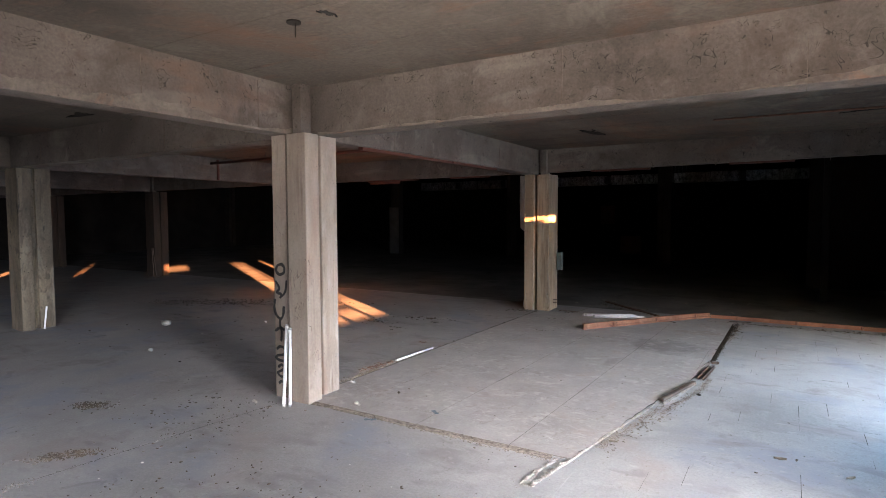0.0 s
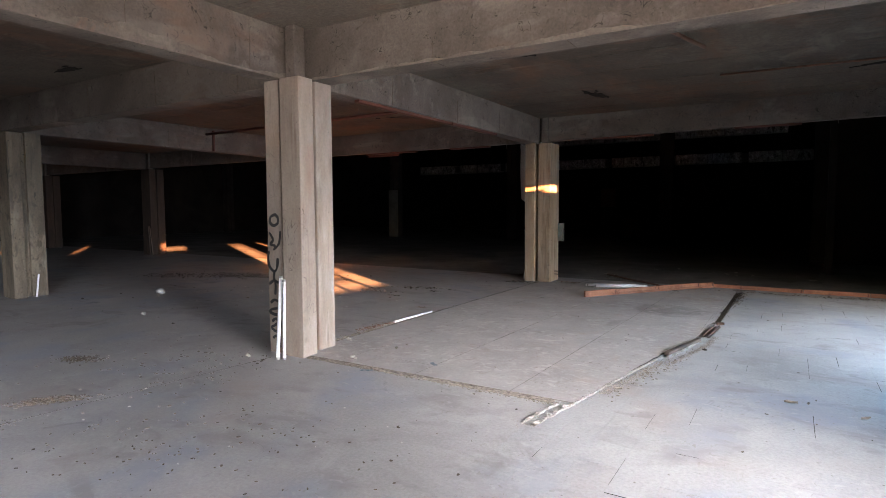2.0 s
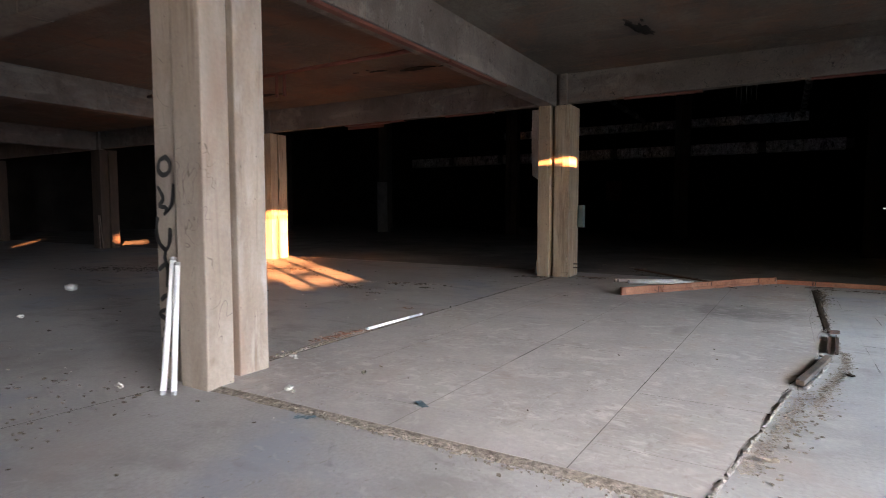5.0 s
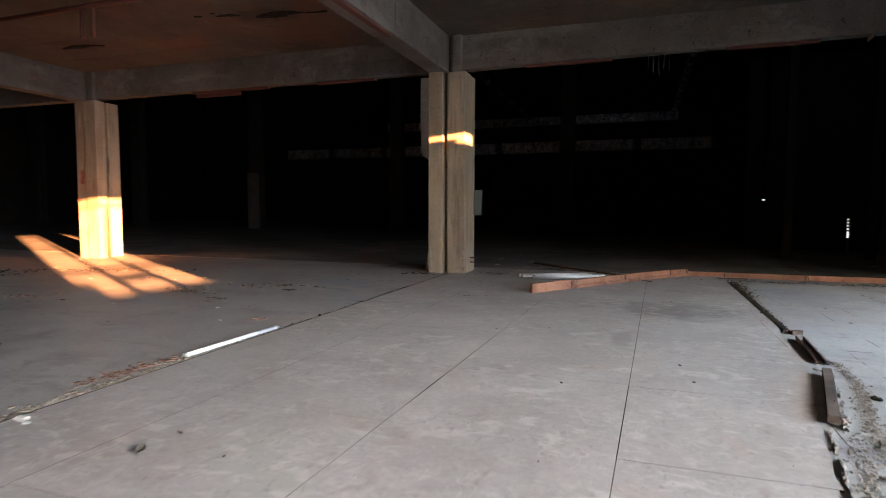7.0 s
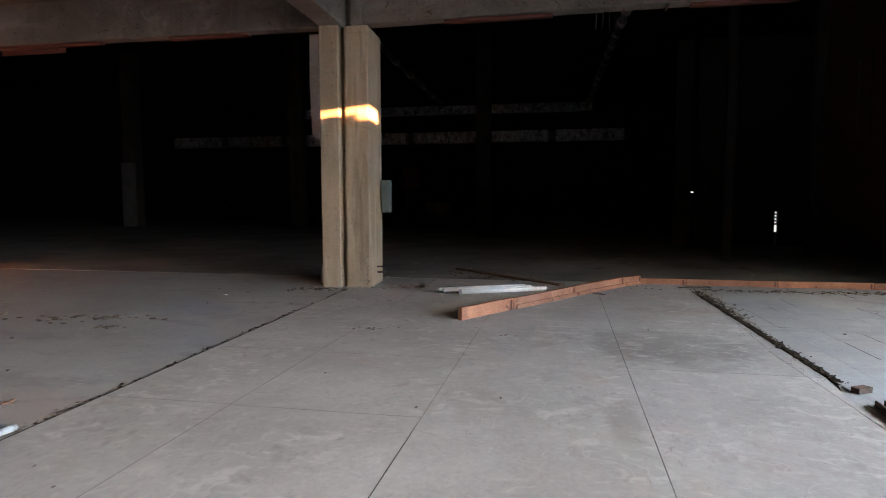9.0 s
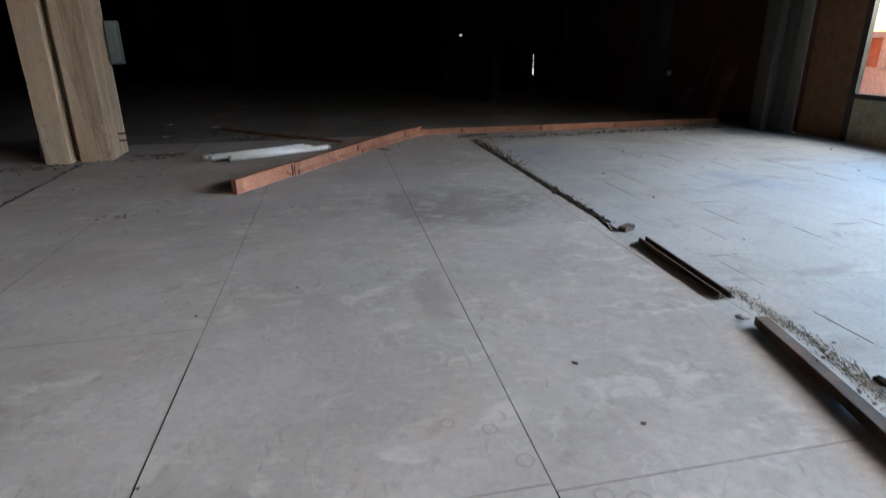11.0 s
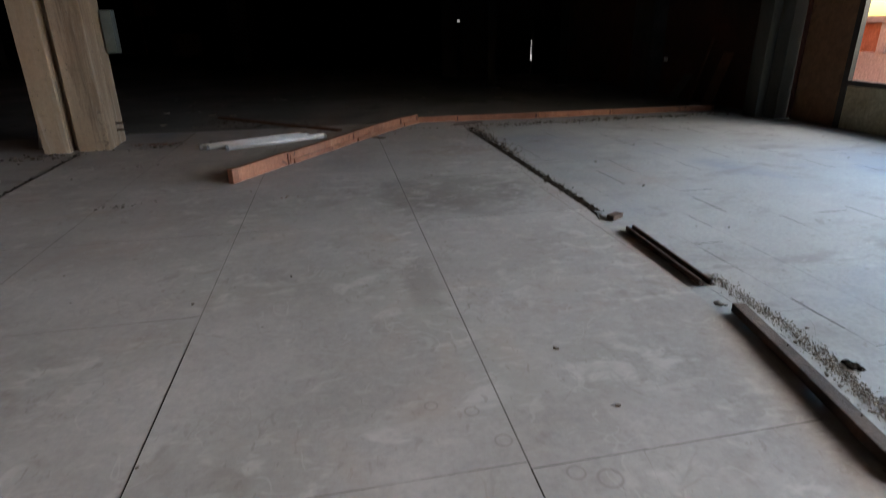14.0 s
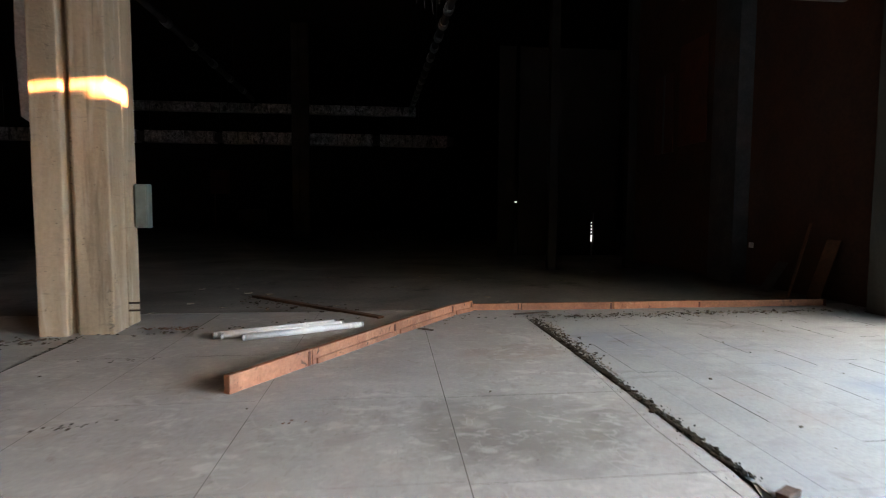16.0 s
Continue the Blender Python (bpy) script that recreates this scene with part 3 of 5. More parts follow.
part("spalled_edge", spalled_strip((GX - 0.329, GY - STEP + 0.8, SOFFIT), (GX - 0.329, GY + 0.3, SOFFIT), (1, 0, 0), 0.02, 0.2, 3.0), spalled, beams['y', round(GX, 1), round(GY - STEP, 1)], "paler rough concrete along the lower edge")
part("spalled_edge", spalled_strip((GX - 0.03, GY + 0.341, SOFFIT), (GX + STEP - 0.75, GY + 0.341, SOFFIT), (0, -1, 0), 0.0, 0.085, 8.0), spalled, beams['x', round(GX, 1), round(GY, 1)], "paler rough concrete along the lower edge")

# ---- columns ----
def column(at, label, group="concrete columns", tall=False, second=False, coat=None):
    ob = thing("concrete_column", (at[0], at[1], 0.0), label, "column", group)
    top = HALL if tall else SOFFIT
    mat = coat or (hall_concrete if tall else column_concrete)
    back, gap = (0.36, 0.06) if second else (0.25, 0.15)
    bm = rough_block(bmesh.new(), -0.32, 0.06 if not second else 0.05, -0.03, back, 0, HALL if tall else SOFFIT - 0.01, 8, 0.003, at[0] + at[1])
    part("shaft", bm, mat, ob)
    if not tall:
        part("neck", rough_block(bmesh.new(), -0.235, -0.06, 0.02, back - 0.02, SOFFIT - 0.02, SLAB - 0.004, 3, 0.002, at[1]), concrete, ob)
    bm = rough_block(bmesh.new(), -0.70, -0.40, 0.03 if not second else -0.09, 0.36, 0, top, 8, 0.003, at[0] - at[1])
    part("side_pier", bm, mat, ob)
    bm = rough_block(bmesh.new(), -0.33, -0.04 if not second else 0.03, back + gap, 0.75, 0, top, 8, 0.003, at[1])
    part("side_pier", bm, mat, ob)
    bm = rough_block(bmesh.new(), -0.66, -0.335, 0.365, 0.72, 0, top, 6, 0.003, 3.3)
    part("side_pier", bm, mat, ob)
    part("core", block(bmesh.new(), -0.45, -0.13, 0.1, 0.5, 0, top - 0.01), mat, ob)
    return ob


column((GX, GY), "pale grooved concrete column with black spray scrawl, tubes leaning on it")
column((GX, GY + STEP), "pale grooved concrete column with broken plaster edge and a grey box", "concrete columns", False, True, column_yellowed)
column((GX - STEP, GY + STEP), "grooved concrete column standing in evening sunlight", coat=column_yellowed)
column((GX - STEP - 0.2, GY + 0.4), "weathered stained concrete column beside a leaning white strip", coat=column_weathered)
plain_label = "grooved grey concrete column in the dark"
col_dark = column((XS[0], YS[-1]), plain_label, coat=column_shaded)
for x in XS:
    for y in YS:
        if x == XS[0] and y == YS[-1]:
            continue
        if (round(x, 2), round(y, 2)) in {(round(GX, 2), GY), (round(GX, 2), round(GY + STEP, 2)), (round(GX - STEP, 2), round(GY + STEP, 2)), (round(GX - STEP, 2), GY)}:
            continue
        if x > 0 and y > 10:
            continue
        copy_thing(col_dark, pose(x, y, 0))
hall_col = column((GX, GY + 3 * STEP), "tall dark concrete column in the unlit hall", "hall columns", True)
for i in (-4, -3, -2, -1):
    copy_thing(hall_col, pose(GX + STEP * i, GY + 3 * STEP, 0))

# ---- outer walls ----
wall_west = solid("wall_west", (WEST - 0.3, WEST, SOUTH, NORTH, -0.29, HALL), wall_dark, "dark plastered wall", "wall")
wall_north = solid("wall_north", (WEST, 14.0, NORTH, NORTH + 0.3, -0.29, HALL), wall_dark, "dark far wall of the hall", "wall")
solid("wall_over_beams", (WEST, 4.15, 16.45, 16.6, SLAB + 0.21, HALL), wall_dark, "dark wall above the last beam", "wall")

# ---- east facade: windows between the columns ----
def window_unit(number, y0, y1, panes, mullions=(), low_open=True, top_gap=False, bar=0.035):
    """A steel window from the floor to the beam: solid foot, open light, dirty panes above."""
    ob = thing(f"window_{number}", (EAST, (y0 + y1) / 2, 0.0), "dark steel window with yellowed panes over an open light", "window", "", "structure")
    h = (y1 - y0) / 2
    fr = bmesh.new()
    for s in (-h, h - 0.06):
        block(fr, -0.03, 0.05, s, s + 0.06, 0.0, SOFFIT)
    for z in (0.60, 2.02, 3.66):
        block(fr, -0.03, 0.05, -h + 0.06, h - 0.06, z, z + 0.07)
    for ym in mullions:
        block(fr, -0.03, 0.05, ym - (y0 + y1) / 2 - bar, ym - (y0 + y1) / 2 + bar, 0.67, 3.66)
    part("window_frame", fr, frame_dark, ob)
    part("foot_panel", block(bmesh.new(), -0.01, 0.03, -h + 0.06, h - 0.06, 0.004, 0.60), yellow_panel, ob, "stained yellowed foot panel")
    if not low_open:
        part("lower_panel", block(bmesh.new(), -0.01, 0.03, -h + 0.06, h - 0.06, 0.67, 2.02), pane_yellow, ob)
    for a, b in panes:
        part("pane", block(bmesh.new(), 0.0, 0.012, a - (y0 + y1) / 2, b - (y0 + y1) / 2, 2.09, 3.66), pane_yellow, ob, "yellowed translucent pane")
    if not top_gap:
        part("top_panel", block(bmesh.new(), -0.01, 0.03, -h + 0.06, h - 0.06, 3.73, SOFFIT), yellow_panel, ob)
    return ob


edges = [14.8, 13.35, 11.6, 10.15, 8.7, 7.0]
for i in range(5):
    y1, y0 = edges[i], edges[i + 1]
    window_unit(i + 1, y0, y1, [(y0 + 0.06, y1 - 0.06)], (), True, i == 3)
# unseen pieces added in the top gap to shape the second column's sun patch
solid("window_panel_4", (EAST - 0.01, EAST + 0.03, 8.76, 9.4, 3.802, 3.91), yellow_panel, "unseen panel added to narrow the sun on the column", "window")
tagged(solid("window_sill_4", (EAST - 0.01, EAST + 0.03, 8.76, 10.09, 3.732, 3.80), frame_dark, "unseen rail added to trim the foot of the sun patch", "window"), kind="structure")
w6 = window_unit(6, 1.95, 4.42, [], (2.82, 3.66), True, True, 0.06)
# out of view: these panels are placed to shape the sun stripes in the bay
part("lower_panel", block(bmesh.new(), -0.01, 0.03, -0.305, 0.415, 1.80, 1.92), yellow_panel, w6)
part("lower_panel", block(bmesh.new(), -0.01, 0.03, -1.17, 1.17, 0.67, 1.67), yellow_panel, w6)
part("lower_panel", block(bmesh.new(), -0.01, 0.03, -1.17, -0.885, 1.672, 1.86), yellow_panel, w6)
part("top_panel", block(bmesh.new(), -0.01, 0.03, -1.17, 1.17, 3.85, SOFFIT), yellow_panel, w6)
# windows out of view; closed lower panes added to stop the low sun
slots = {12: (-7.06, -6.86), 14: (-10.9, -10.5)}
for k in range(10):
    y1 = 2.2 - 1.5 * k
    y0, n, y1 = y1 - 1.5, 7 + k, (1.95 if k == 0 else y1)
    if n in slots:
        a, b = slots[n]
        window_unit(n, y0, y1, [(y0 + 0.06, a), (b, y1 - 0.06)], (a, b), False)
    else:
        window_unit(n, y0, y1, [(y0 + 0.06, y1 - 0.06)], (), False, n == 9)
for i, (y0, y1) in enumerate(((4.42, 7.0), (SOUTH, -12.8))):
    solid(f"wall_east_{i + 1}", (EAST - 0.05, EAST + 0.25, y0, y1, -0.02, SOFFIT), plaster, "plain rendered wall between the windows", "wall")
for i, (y0, y1) in enumerate(((SOUTH, -10.95), (-10.5, -6.98), (-6.7, 15.7))):
    solid(f"wall_east_head_{i + 1}", (EAST - 0.05, EAST + 0.28, y0, y1, SOFFIT + 0.002, SLAB - 0.002), concrete, "concrete edge beam over the windows", "beam")

# boarded bay beside the last window
hb = thing("board_panel", (EAST, 15.27, 0.0), "scuffed brown hardboard sheet closing a window bay", "board")
part("sheet", block(bmesh.new(), -0.02, 0.0, -0.44, 0.40, 0.001, 2.60, 0.004), hardboard, hb)
part("batten", block(bmesh.new(), -0.06, -0.021, 0.36, 0.42, 0.02, 4.0, 0.006), old_red, hb, "dark red-brown painted upright")
fr = bmesh.new()
block(fr, -0.03, 0.05, -0.47, -0.44, 0.0, SOFFIT)
block(fr, -0.03, 0.05, -0.44, 0.44, 2.70, 2.77)
part("window_frame", fr, frame_dark, hb)
part("pane", block(bmesh.new(), 0.0, 0.012, -0.44, 0.44, 2.77, SOFFIT), pane_yellow, hb, "yellowed translucent pane")
for i in range(7):
    y, w = -0.43 + i * 0.122, 0.112 if i % 3 else 0.07
    part("torn_strip", block(bmesh.new(), -0.004, 0.004, y, y + w, 2.575 + 0.02 * (i % 2), 2.698), (facade_concrete, board_brown, hall_plaster)[i % 3], hb, "torn strip along the top edge")

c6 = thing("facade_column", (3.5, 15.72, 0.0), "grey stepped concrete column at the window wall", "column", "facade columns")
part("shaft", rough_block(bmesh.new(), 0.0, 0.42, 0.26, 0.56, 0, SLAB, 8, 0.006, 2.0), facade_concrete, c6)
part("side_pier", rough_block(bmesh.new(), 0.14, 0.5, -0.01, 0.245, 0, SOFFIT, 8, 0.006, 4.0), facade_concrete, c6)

# the wall of the rear hall, boarded
for i, (y0, y1, mat, x0) in enumerate(((16.29, 19.4, hall_board, 3.86), (19.4, 20.2, dark_steel, 3.55), (20.2, 25.0, hall_board, 3.88))):
    solid(f"wall_east_hall_{i + 1}", (x0, 4.15, y0, y1, -0.02, HALL), mat, "dark reddish boarded wall of the unlit hall", "wall")
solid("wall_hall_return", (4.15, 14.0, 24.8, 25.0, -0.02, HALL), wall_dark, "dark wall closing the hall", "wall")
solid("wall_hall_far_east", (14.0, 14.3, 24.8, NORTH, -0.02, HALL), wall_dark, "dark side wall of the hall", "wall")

# unseen end wall, dark plaster chosen to cut bounce onto the beams
solid("wall_south", (WEST, EAST + 0.25, SOUTH - 0.3, SOUTH, -0.29, SLAB), hall_plaster, "plain rendered wall", "wall")

# ---- outside the windows ----
house = thing("neighbour_shed", (12.0, 14.0, -0.3), "low orange brick shed with a grey roof edge across the yard", "shed")
part("plinth", block(bmesh.new(), 0, 5.0, -2.0, 22.0, 0, 0.95), render_white, house)
part("wall", block(bmesh.new(), 0.02, 5.0, -2.0, 22.0, 0.952, 1.74), brick_wall, house)
part("roof", block(bmesh.new(), -0.15, 5.1, -2.2, 22.2, 1.742, 1.9), plaster, house)
for i in range(8):
    part("pillar", block(bmesh.new(), -0.06, 0.018, -1.8 + i * 3.1, -1.55 + i * 3.1, 0.952, 1.738), render_white, house)
# out of view, added to block the sun from the northern windows
tall = thing("neighbour_house", (12.0, 14.0, -0.3), "unseen white house added to keep the sun off the windows", "house")
part("wall", block(bmesh.new(), 0, 6.0, -14.6, -2.3, 0, 4.3), render_white, tall)
rf = bmesh.new()
vs = [rf.verts.new(p) for p in ((-0.4, -15.0, 4.302), (6.4, -15.0, 4.302), (3.0, -15.0, 5.0), (-0.4, -2.25, 4.302), (6.4, -2.25, 4.302), (3.0, -2.25, 5.0))]
for q in ((0, 1, 2), (5, 4, 3), (0, 2, 5, 3), (2, 1, 4, 5), (1, 0, 3, 4)):
    rf.faces.new([vs[i] for i in q])
part("roof", rf, roof_red, tall)
for i in range(2):
    part("window", block(bmesh.new(), -0.03, 0.02, -10 + i * 5.0, -8.8 + i * 5.0, 1.3, 2.6), frame_dark, tall)
# unseen wall added to stop the sun below the upper panes
fence = thing("yard_wall", (11.6, -10.0, -0.3), "unseen low wall added to block the sun", "wall")
part("wall", block(bmesh.new(), 0, 0.25, -40, 10.2, 0, 2.55), render_white, fence)
part("coping", block(bmesh.new(), -0.05, 0.3, -40, 10.2, 2.55, 2.61), roof_red, fence)

# ---- raised floor panels between the first two columns ----
LIFT = 0.014


def panel_mesh(points, top):
    bm = bmesh.new()
    up = [bm.verts.new((x, y, top)) for x, y in points]
    dn = [bm.verts.new((x, y, 0.001)) for x, y in points]
    bm.faces.new(up)
    n = len(points)
    for i in range(n):
        bm.faces.new((dn[i], dn[(i + 1) % n], up[(i + 1) % n], up[i]))
    bm.normal_update()
    return bm


def edge_x(y):
    """The broken east edge of the panels."""
    line = ((6.2, -2.2), (7.12, -2.05), (8.81, -1.78), (10.3, -1.48), (11.45, -1.46), (11.8, -1.375), (13.0, -1.365), (16.9, -1.345))
    for (a, xa), (b, xb) in zip(line, line[1:]):
        if y <= b:
            return xa + (xb - xa) * (y - a) / (b - a)
    return line[-1][1]


def lean(x, y):
    """The long joints run slightly askew to the columns."""
    return x if x < -6.0 else x - 0.03 + 0.028 * (y - 9.22)


raised = thing("floor_panels", (0, 0, 0.0), "raised smooth grey concrete panels with dark open joints", "floor", "", "structure")
columns_of_panels = [
    (-6.42, -5.4815, (6.2, 7.98, 9.26, 10.66, 12.03, 13.35, 14.7, 15.72)),
    (-5.48, -4.2025, (6.2, 6.68, 7.98, 9.255, 10.65, 12.0, 13.36, 14.7, 16.1, 16.9)),
    (-4.2, -2.8525, (6.2, 6.68, 9.235, 11.985, 13.34, 14.7, 16.9)),
    (-2.85, None, (6.2, 6.66, 7.9, 9.2, 11.95, 13.3, 14.7, 16.9)),
]
rng = random.Random(11)
for x0, x1, ys in columns_of_panels:
    for a, b in zip(ys, ys[1:]):
        g = (0.0016 if x0 > -4.3 else 0.0011) + rng.random() * 0.0007
        top = LIFT + rng.uniform(-0.0003, 0.0003)
        ya, yb = a + 0.0017, b - 0.0017
        if x1 is None:
            pts = [(lean(x0, ya) + g, ya)]
            for k in range(9):
                y = ya + (yb - ya) * k / 8
                pts.append((edge_x(y) + (rng.uniform(-0.02, 0.02) if y < 10.4 else 0.0), y))
            pts.append((lean(x0, yb) + g, yb))
        else:
            w0 = 0.0015 if (x0 == -4.2 and a < 9) else 0.0
            pts = [(lean(x0, ya) + g + w0, ya), (lean(x1, ya) - g, ya), (lean(x1, yb) - g, yb), (lean(x0, yb) + g, yb)]
        slab = part("panel", panel_mesh(pts, top), slab_concrete, raised)
        dark_side = x0 == -2.85 and 7.8 < a < 9.0
        slab.data.materials.append(dirt_mat if dark_side else joint_pale if x0 == -4.2 else joint_dust)
        for f in slab.data.polygons:
            f.material_index = 0 if f.normal.z > 0.5 else 1
        low = LIFT - (0.001 if x0 == -4.2 and a < 9 else 0.0024 if x0 == -5.48 and a < 9.2 else 0.0008)
        part("joint_dirt", panel_mesh([(lean(x0, a + 0.004) + u, a + 0.004) for u in (-0.012, 0.012)] + [(lean(x0, b - 0.004) + u, b - 0.004) for u in (0.012, -0.012)], low), dirt_mat if dark_side or x0 < -6 else joint_pale if x0 == -4.2 else joint_dust, raised, "dirt in the joint")
        part("joint_dirt", block(bmesh.new(), lean(x0, a) + 0.014, (lean(x1, a) if x1 else edge_x(a)) - 0.016, a - 0.01, a + 0.01, 0.002, LIFT - 0.004), joint_dust, raised, "dirt in the joint")

for y0, y1, w in ((8.3, 9.21, 0.005), (9.26, 10.5, 0.0022)):
    part("joint_dirt", panel_mesh([(lean(-4.2, y) + u, y) for y, u in ((y0, -0.001), (y0, 0.001), (0.5 * (y0 + y1), w), (y1, 0.001), (y1, -0.001), (0.5 * (y0 + y1), -w))], LIFT + 0.0009), dirt_mat, raised, "dark dirt in the joint")

# ---- tiled strip beside the windows ----
tiles = thing("floor_tiles", (0, 0, 0.0), "worn blue-grey floor tiles with open dark joints", "floor", "", "structure")
TW, TL = 0.35, 0.7
tile_meshes = []
for k in range(3):
    b = panel_mesh([(0.0006 + 0.0008 * k, 0.0006), (TW - 0.0006, 0.0006), (TW - 0.0006, TL - 0.0006), (0.0006, TL - 0.0006)], 0.0035)
    b.transform(Matrix.Translation((0, 0, -0.0005)))
    me = bpy.data.meshes.new("tile")
    b.to_mesh(me)
    b.free()
    me.materials.append(tile_grey)
    tile_meshes.append(me)
rest, seams = bmesh.new(), bmesh.new()
rng = random.Random(21)
for i in range(18):
    shift = (0.0, 0.34, 0.66, 0.2, 0.5)[i % 5]
    for j in range(18):
        x, y = -2.415 + i * TW, 4.21 + j * TL + shift
        if x + TW > 3.86 or y + TL > 16.85 or x + TW < edge_x(max(6.2, y)) + 0.05:
            continue
        m = pose(x, y, rng.uniform(-0.0003, 0.0003), rng.uniform(-0.02, 0.02), rng.uniform(-0.04, 0.04), 0)
        if 5.4 < y:
            piece("tile", tile_meshes[rng.randrange(3)], tiles, m)
        else:
            b = bmesh.new()
            b.from_mesh(tile_meshes[rng.randrange(3)])
            join(rest, b, m)
        # dirt packed into some stretches of the joints
        if rng.random() < (0.34 if y > 8 else 0.14) and x > edge_x(max(6.2, y)) + 0.1:
            a = y + rng.uniform(0, 0.3) * TL
            w = rng.choice((0.0009, 0.0014, 0.0024))
            block(seams, x - w, x + w, a, a + rng.uniform(0.25, 0.95) * TL, 0.0, 0.0042)
        if rng.random() < (0.08 if y > 8 else 0.03) and x > edge_x(max(6.2, y)) + 0.1:
            w = rng.choice((0.001, 0.0016))
            block(seams, x + 0.004, x + rng.uniform(0.4, 0.98) * TW, y - w, y + w, 0.0, 0.0041)
tagged(part("outer_tiles", rest, tile_grey, tiles), kind="stuff")
tagged(part("joint_dirt", seams, dirt_mat, tiles, "dark dirt in the open joints"), kind="stuff")

# ---- the broken white edge of the panels ----
ridge = thing("mortar_ridge", (-2.0, 7.0, 0.0), "broken white mortar ridge along the panel edge", "mortar")
rng = random.Random(31)


def lump(x, y, wid, long, hgt, turn, k):
    b = bmesh.new()
    bmesh.ops.create_cube(b, size=1.0)
    bmesh.ops.subdivide_edges(b, edges=b.edges[:], cuts=3, use_grid_fill=True)
    for v in b.verts:
        v.co = Vector((v.co.x * wid, v.co.y * long, (v.co.z + 0.5) * hgt))
        n = noise.noise_vector(v.co * 60 + Vector((k * 1.7, 0, 0)))
        v.co += Vector((n.x * wid * 0.9, n.y * 0.03, n.z * hgt * 0.75 if v.co.z > 0.003 else 0.0))
    b.transform(pose(x + 2.0, y - 7.0, 0.0, 0, 0, turn))
    part("lump", b, mortar, ridge)


k = 0
for line, wid, hgt, skip in ((((-2.33, 5.34), (-2.17, 6.28)), 0.036, 0.034, 0.05), (((-2.45, 5.40), (-2.33, 6.12)), 0.03, 0.03, 0.12),
                             (((-2.16, 6.3), (-2.02, 7.12)), 0.02, 0.03, 0.1), (((-2.02, 7.14), (-1.755, 8.72)), 0.018, 0.028, 0.14),
                             (((-1.66, 8.76), (-1.38, 10.03)), 0.026, 0.03, 0.2), (((-1.28, 10.4), (-1.24, 11.5)), 0.02, 0.016, 0.4),
                             (((-1.335, 11.6), (-1.29, 13.4)), 0.022, 0.014, 0.5), (((-1.24, 13.4), (-1.16, 15.5)), 0.02, 0.012, 0.65)):
    a, e = Vector(line[0]), Vector(line[1])
    d = (e - a).length
    turn = -math.degrees(math.atan2(e.x - a.x, e.y - a.y))
    pos = 0.0
    while pos < d - 0.05:
        long = min(rng.uniform(0.035, 0.13), d - pos)
        if rng.random() > skip:
            q = a + (e - a) * ((pos + long / 2) / d)
            lump(q.x + rng.uniform(-0.006, 0.006), q.y, wid * rng.uniform(0.5, 0.95), long * 0.97, hgt * rng.uniform(0.4, 0.9), turn + rng.uniform(-3, 3), k)
        k += 1
        pos += long

# ---- the open channel beside the panels ----
bed = bmesh.new()
rows = []
for q in range(120):
    y = 11.66 + q * 0.038
    far = -1.3 + 0.012 * max(0.0, y - 13.0) + 0.05 * noise.noise(Vector((y * 5, 0, 0))) + 0.03 * noise.noise(Vector((y * 17, 3, 0)))
    near = edge_x(y) + 0.004
    wide = max(0.004, (far - near) * min(1.0, q / 14.0, (119 - q) / 14.0 + 0.02))
    rows.append([bed.verts.new((near + u * wide, y, 0.004 + h * (0.7 + noise.noise(Vector((y * 9, u * 4, 1)))))) for u, h in ((0.0, 0.004), (0.35, 0.014), (0.7, 0.011), (1.0, -0.0005))])
for r0, r1 in zip(rows, rows[1:]):
    for q in range(3):
        bed.faces.new((r0[q], r0[q + 1], r1[q + 1], r1[q]))
tagged(mesh_ob("channel_bed", bed, dirt_mat), "dark dirt bed of the open floor channel", "debris", "", "stuff")


def bar_thing(name, a, b, width, height, mat, label, category, group="", bevel=0.006, seed=0, warp=0.004):
    """A straight timber or bar lying from a to b."""
    a, b = Vector(a), Vector(b)
    d = b - a
    ob = new(name)
    ob.empty_display_size = 0.1
    ob.matrix_basis = Matrix.Translation(a) @ d.to_track_quat("Y", "Z").to_matrix().to_4x4()
    tagged(ob, label, category, group)
    bm = rough_block(bmesh.new(), -width / 2, width / 2, 0, d.length, 0, height, 8, warp, seed + 0.5)
    return ob, bm, d.length


pl, bm, L = bar_thing("timber_plank", (-1.70, 8.84, 0.014), (-1.42, 10.05, 0.014), 0.066, 0.048, timber_grey, "brown weathered timber beam lying along the broken joint", "plank", seed=3)
part("beam", bm, timber_grey, pl)
for k in range(2):
    part("nail", cyl(bmesh.new(), (0.01, 0.3 + k * 0.5, 0.052), (0.014, 0.3 + k * 0.5, 0.062), 0.003, 6), rust, pl, "rusty nail")
for k, (x0, x1) in enumerate(((-1.40, -1.325), (-1.325, -1.25))):
    ra, bm, L = bar_thing("steel_angle", (x0, 10.38, 0.014 - 0.009 * k), (x1, 11.36 + 0.04 * k, 0.014 - 0.009 * k), 0.034, 0.007, rust, "rusty steel angle lying along the joint", "steel bar", "steel angles", seed=k, warp=0.001)
    part("web", bm, rust, ra)
    part("flange", block(bmesh.new(), -0.018, -0.006, 0, L, 0.0, 0.034, 0.002), rust, ra)
bl = thing("brick", (-1.275, 11.66, 0.004), "broken dark piece of brick on the joint", "brick", turn=28)
b = block(bmesh.new(), -0.062, 0.062, -0.036, 0.036, 0, 0.042, 0.006)
bmesh.ops.subdivide_edges(b, edges=b.edges[:], cuts=1, use_grid_fill=True)
for v in b.verts:
    v.co += noise.noise_vector(v.co * 18) * 0.007
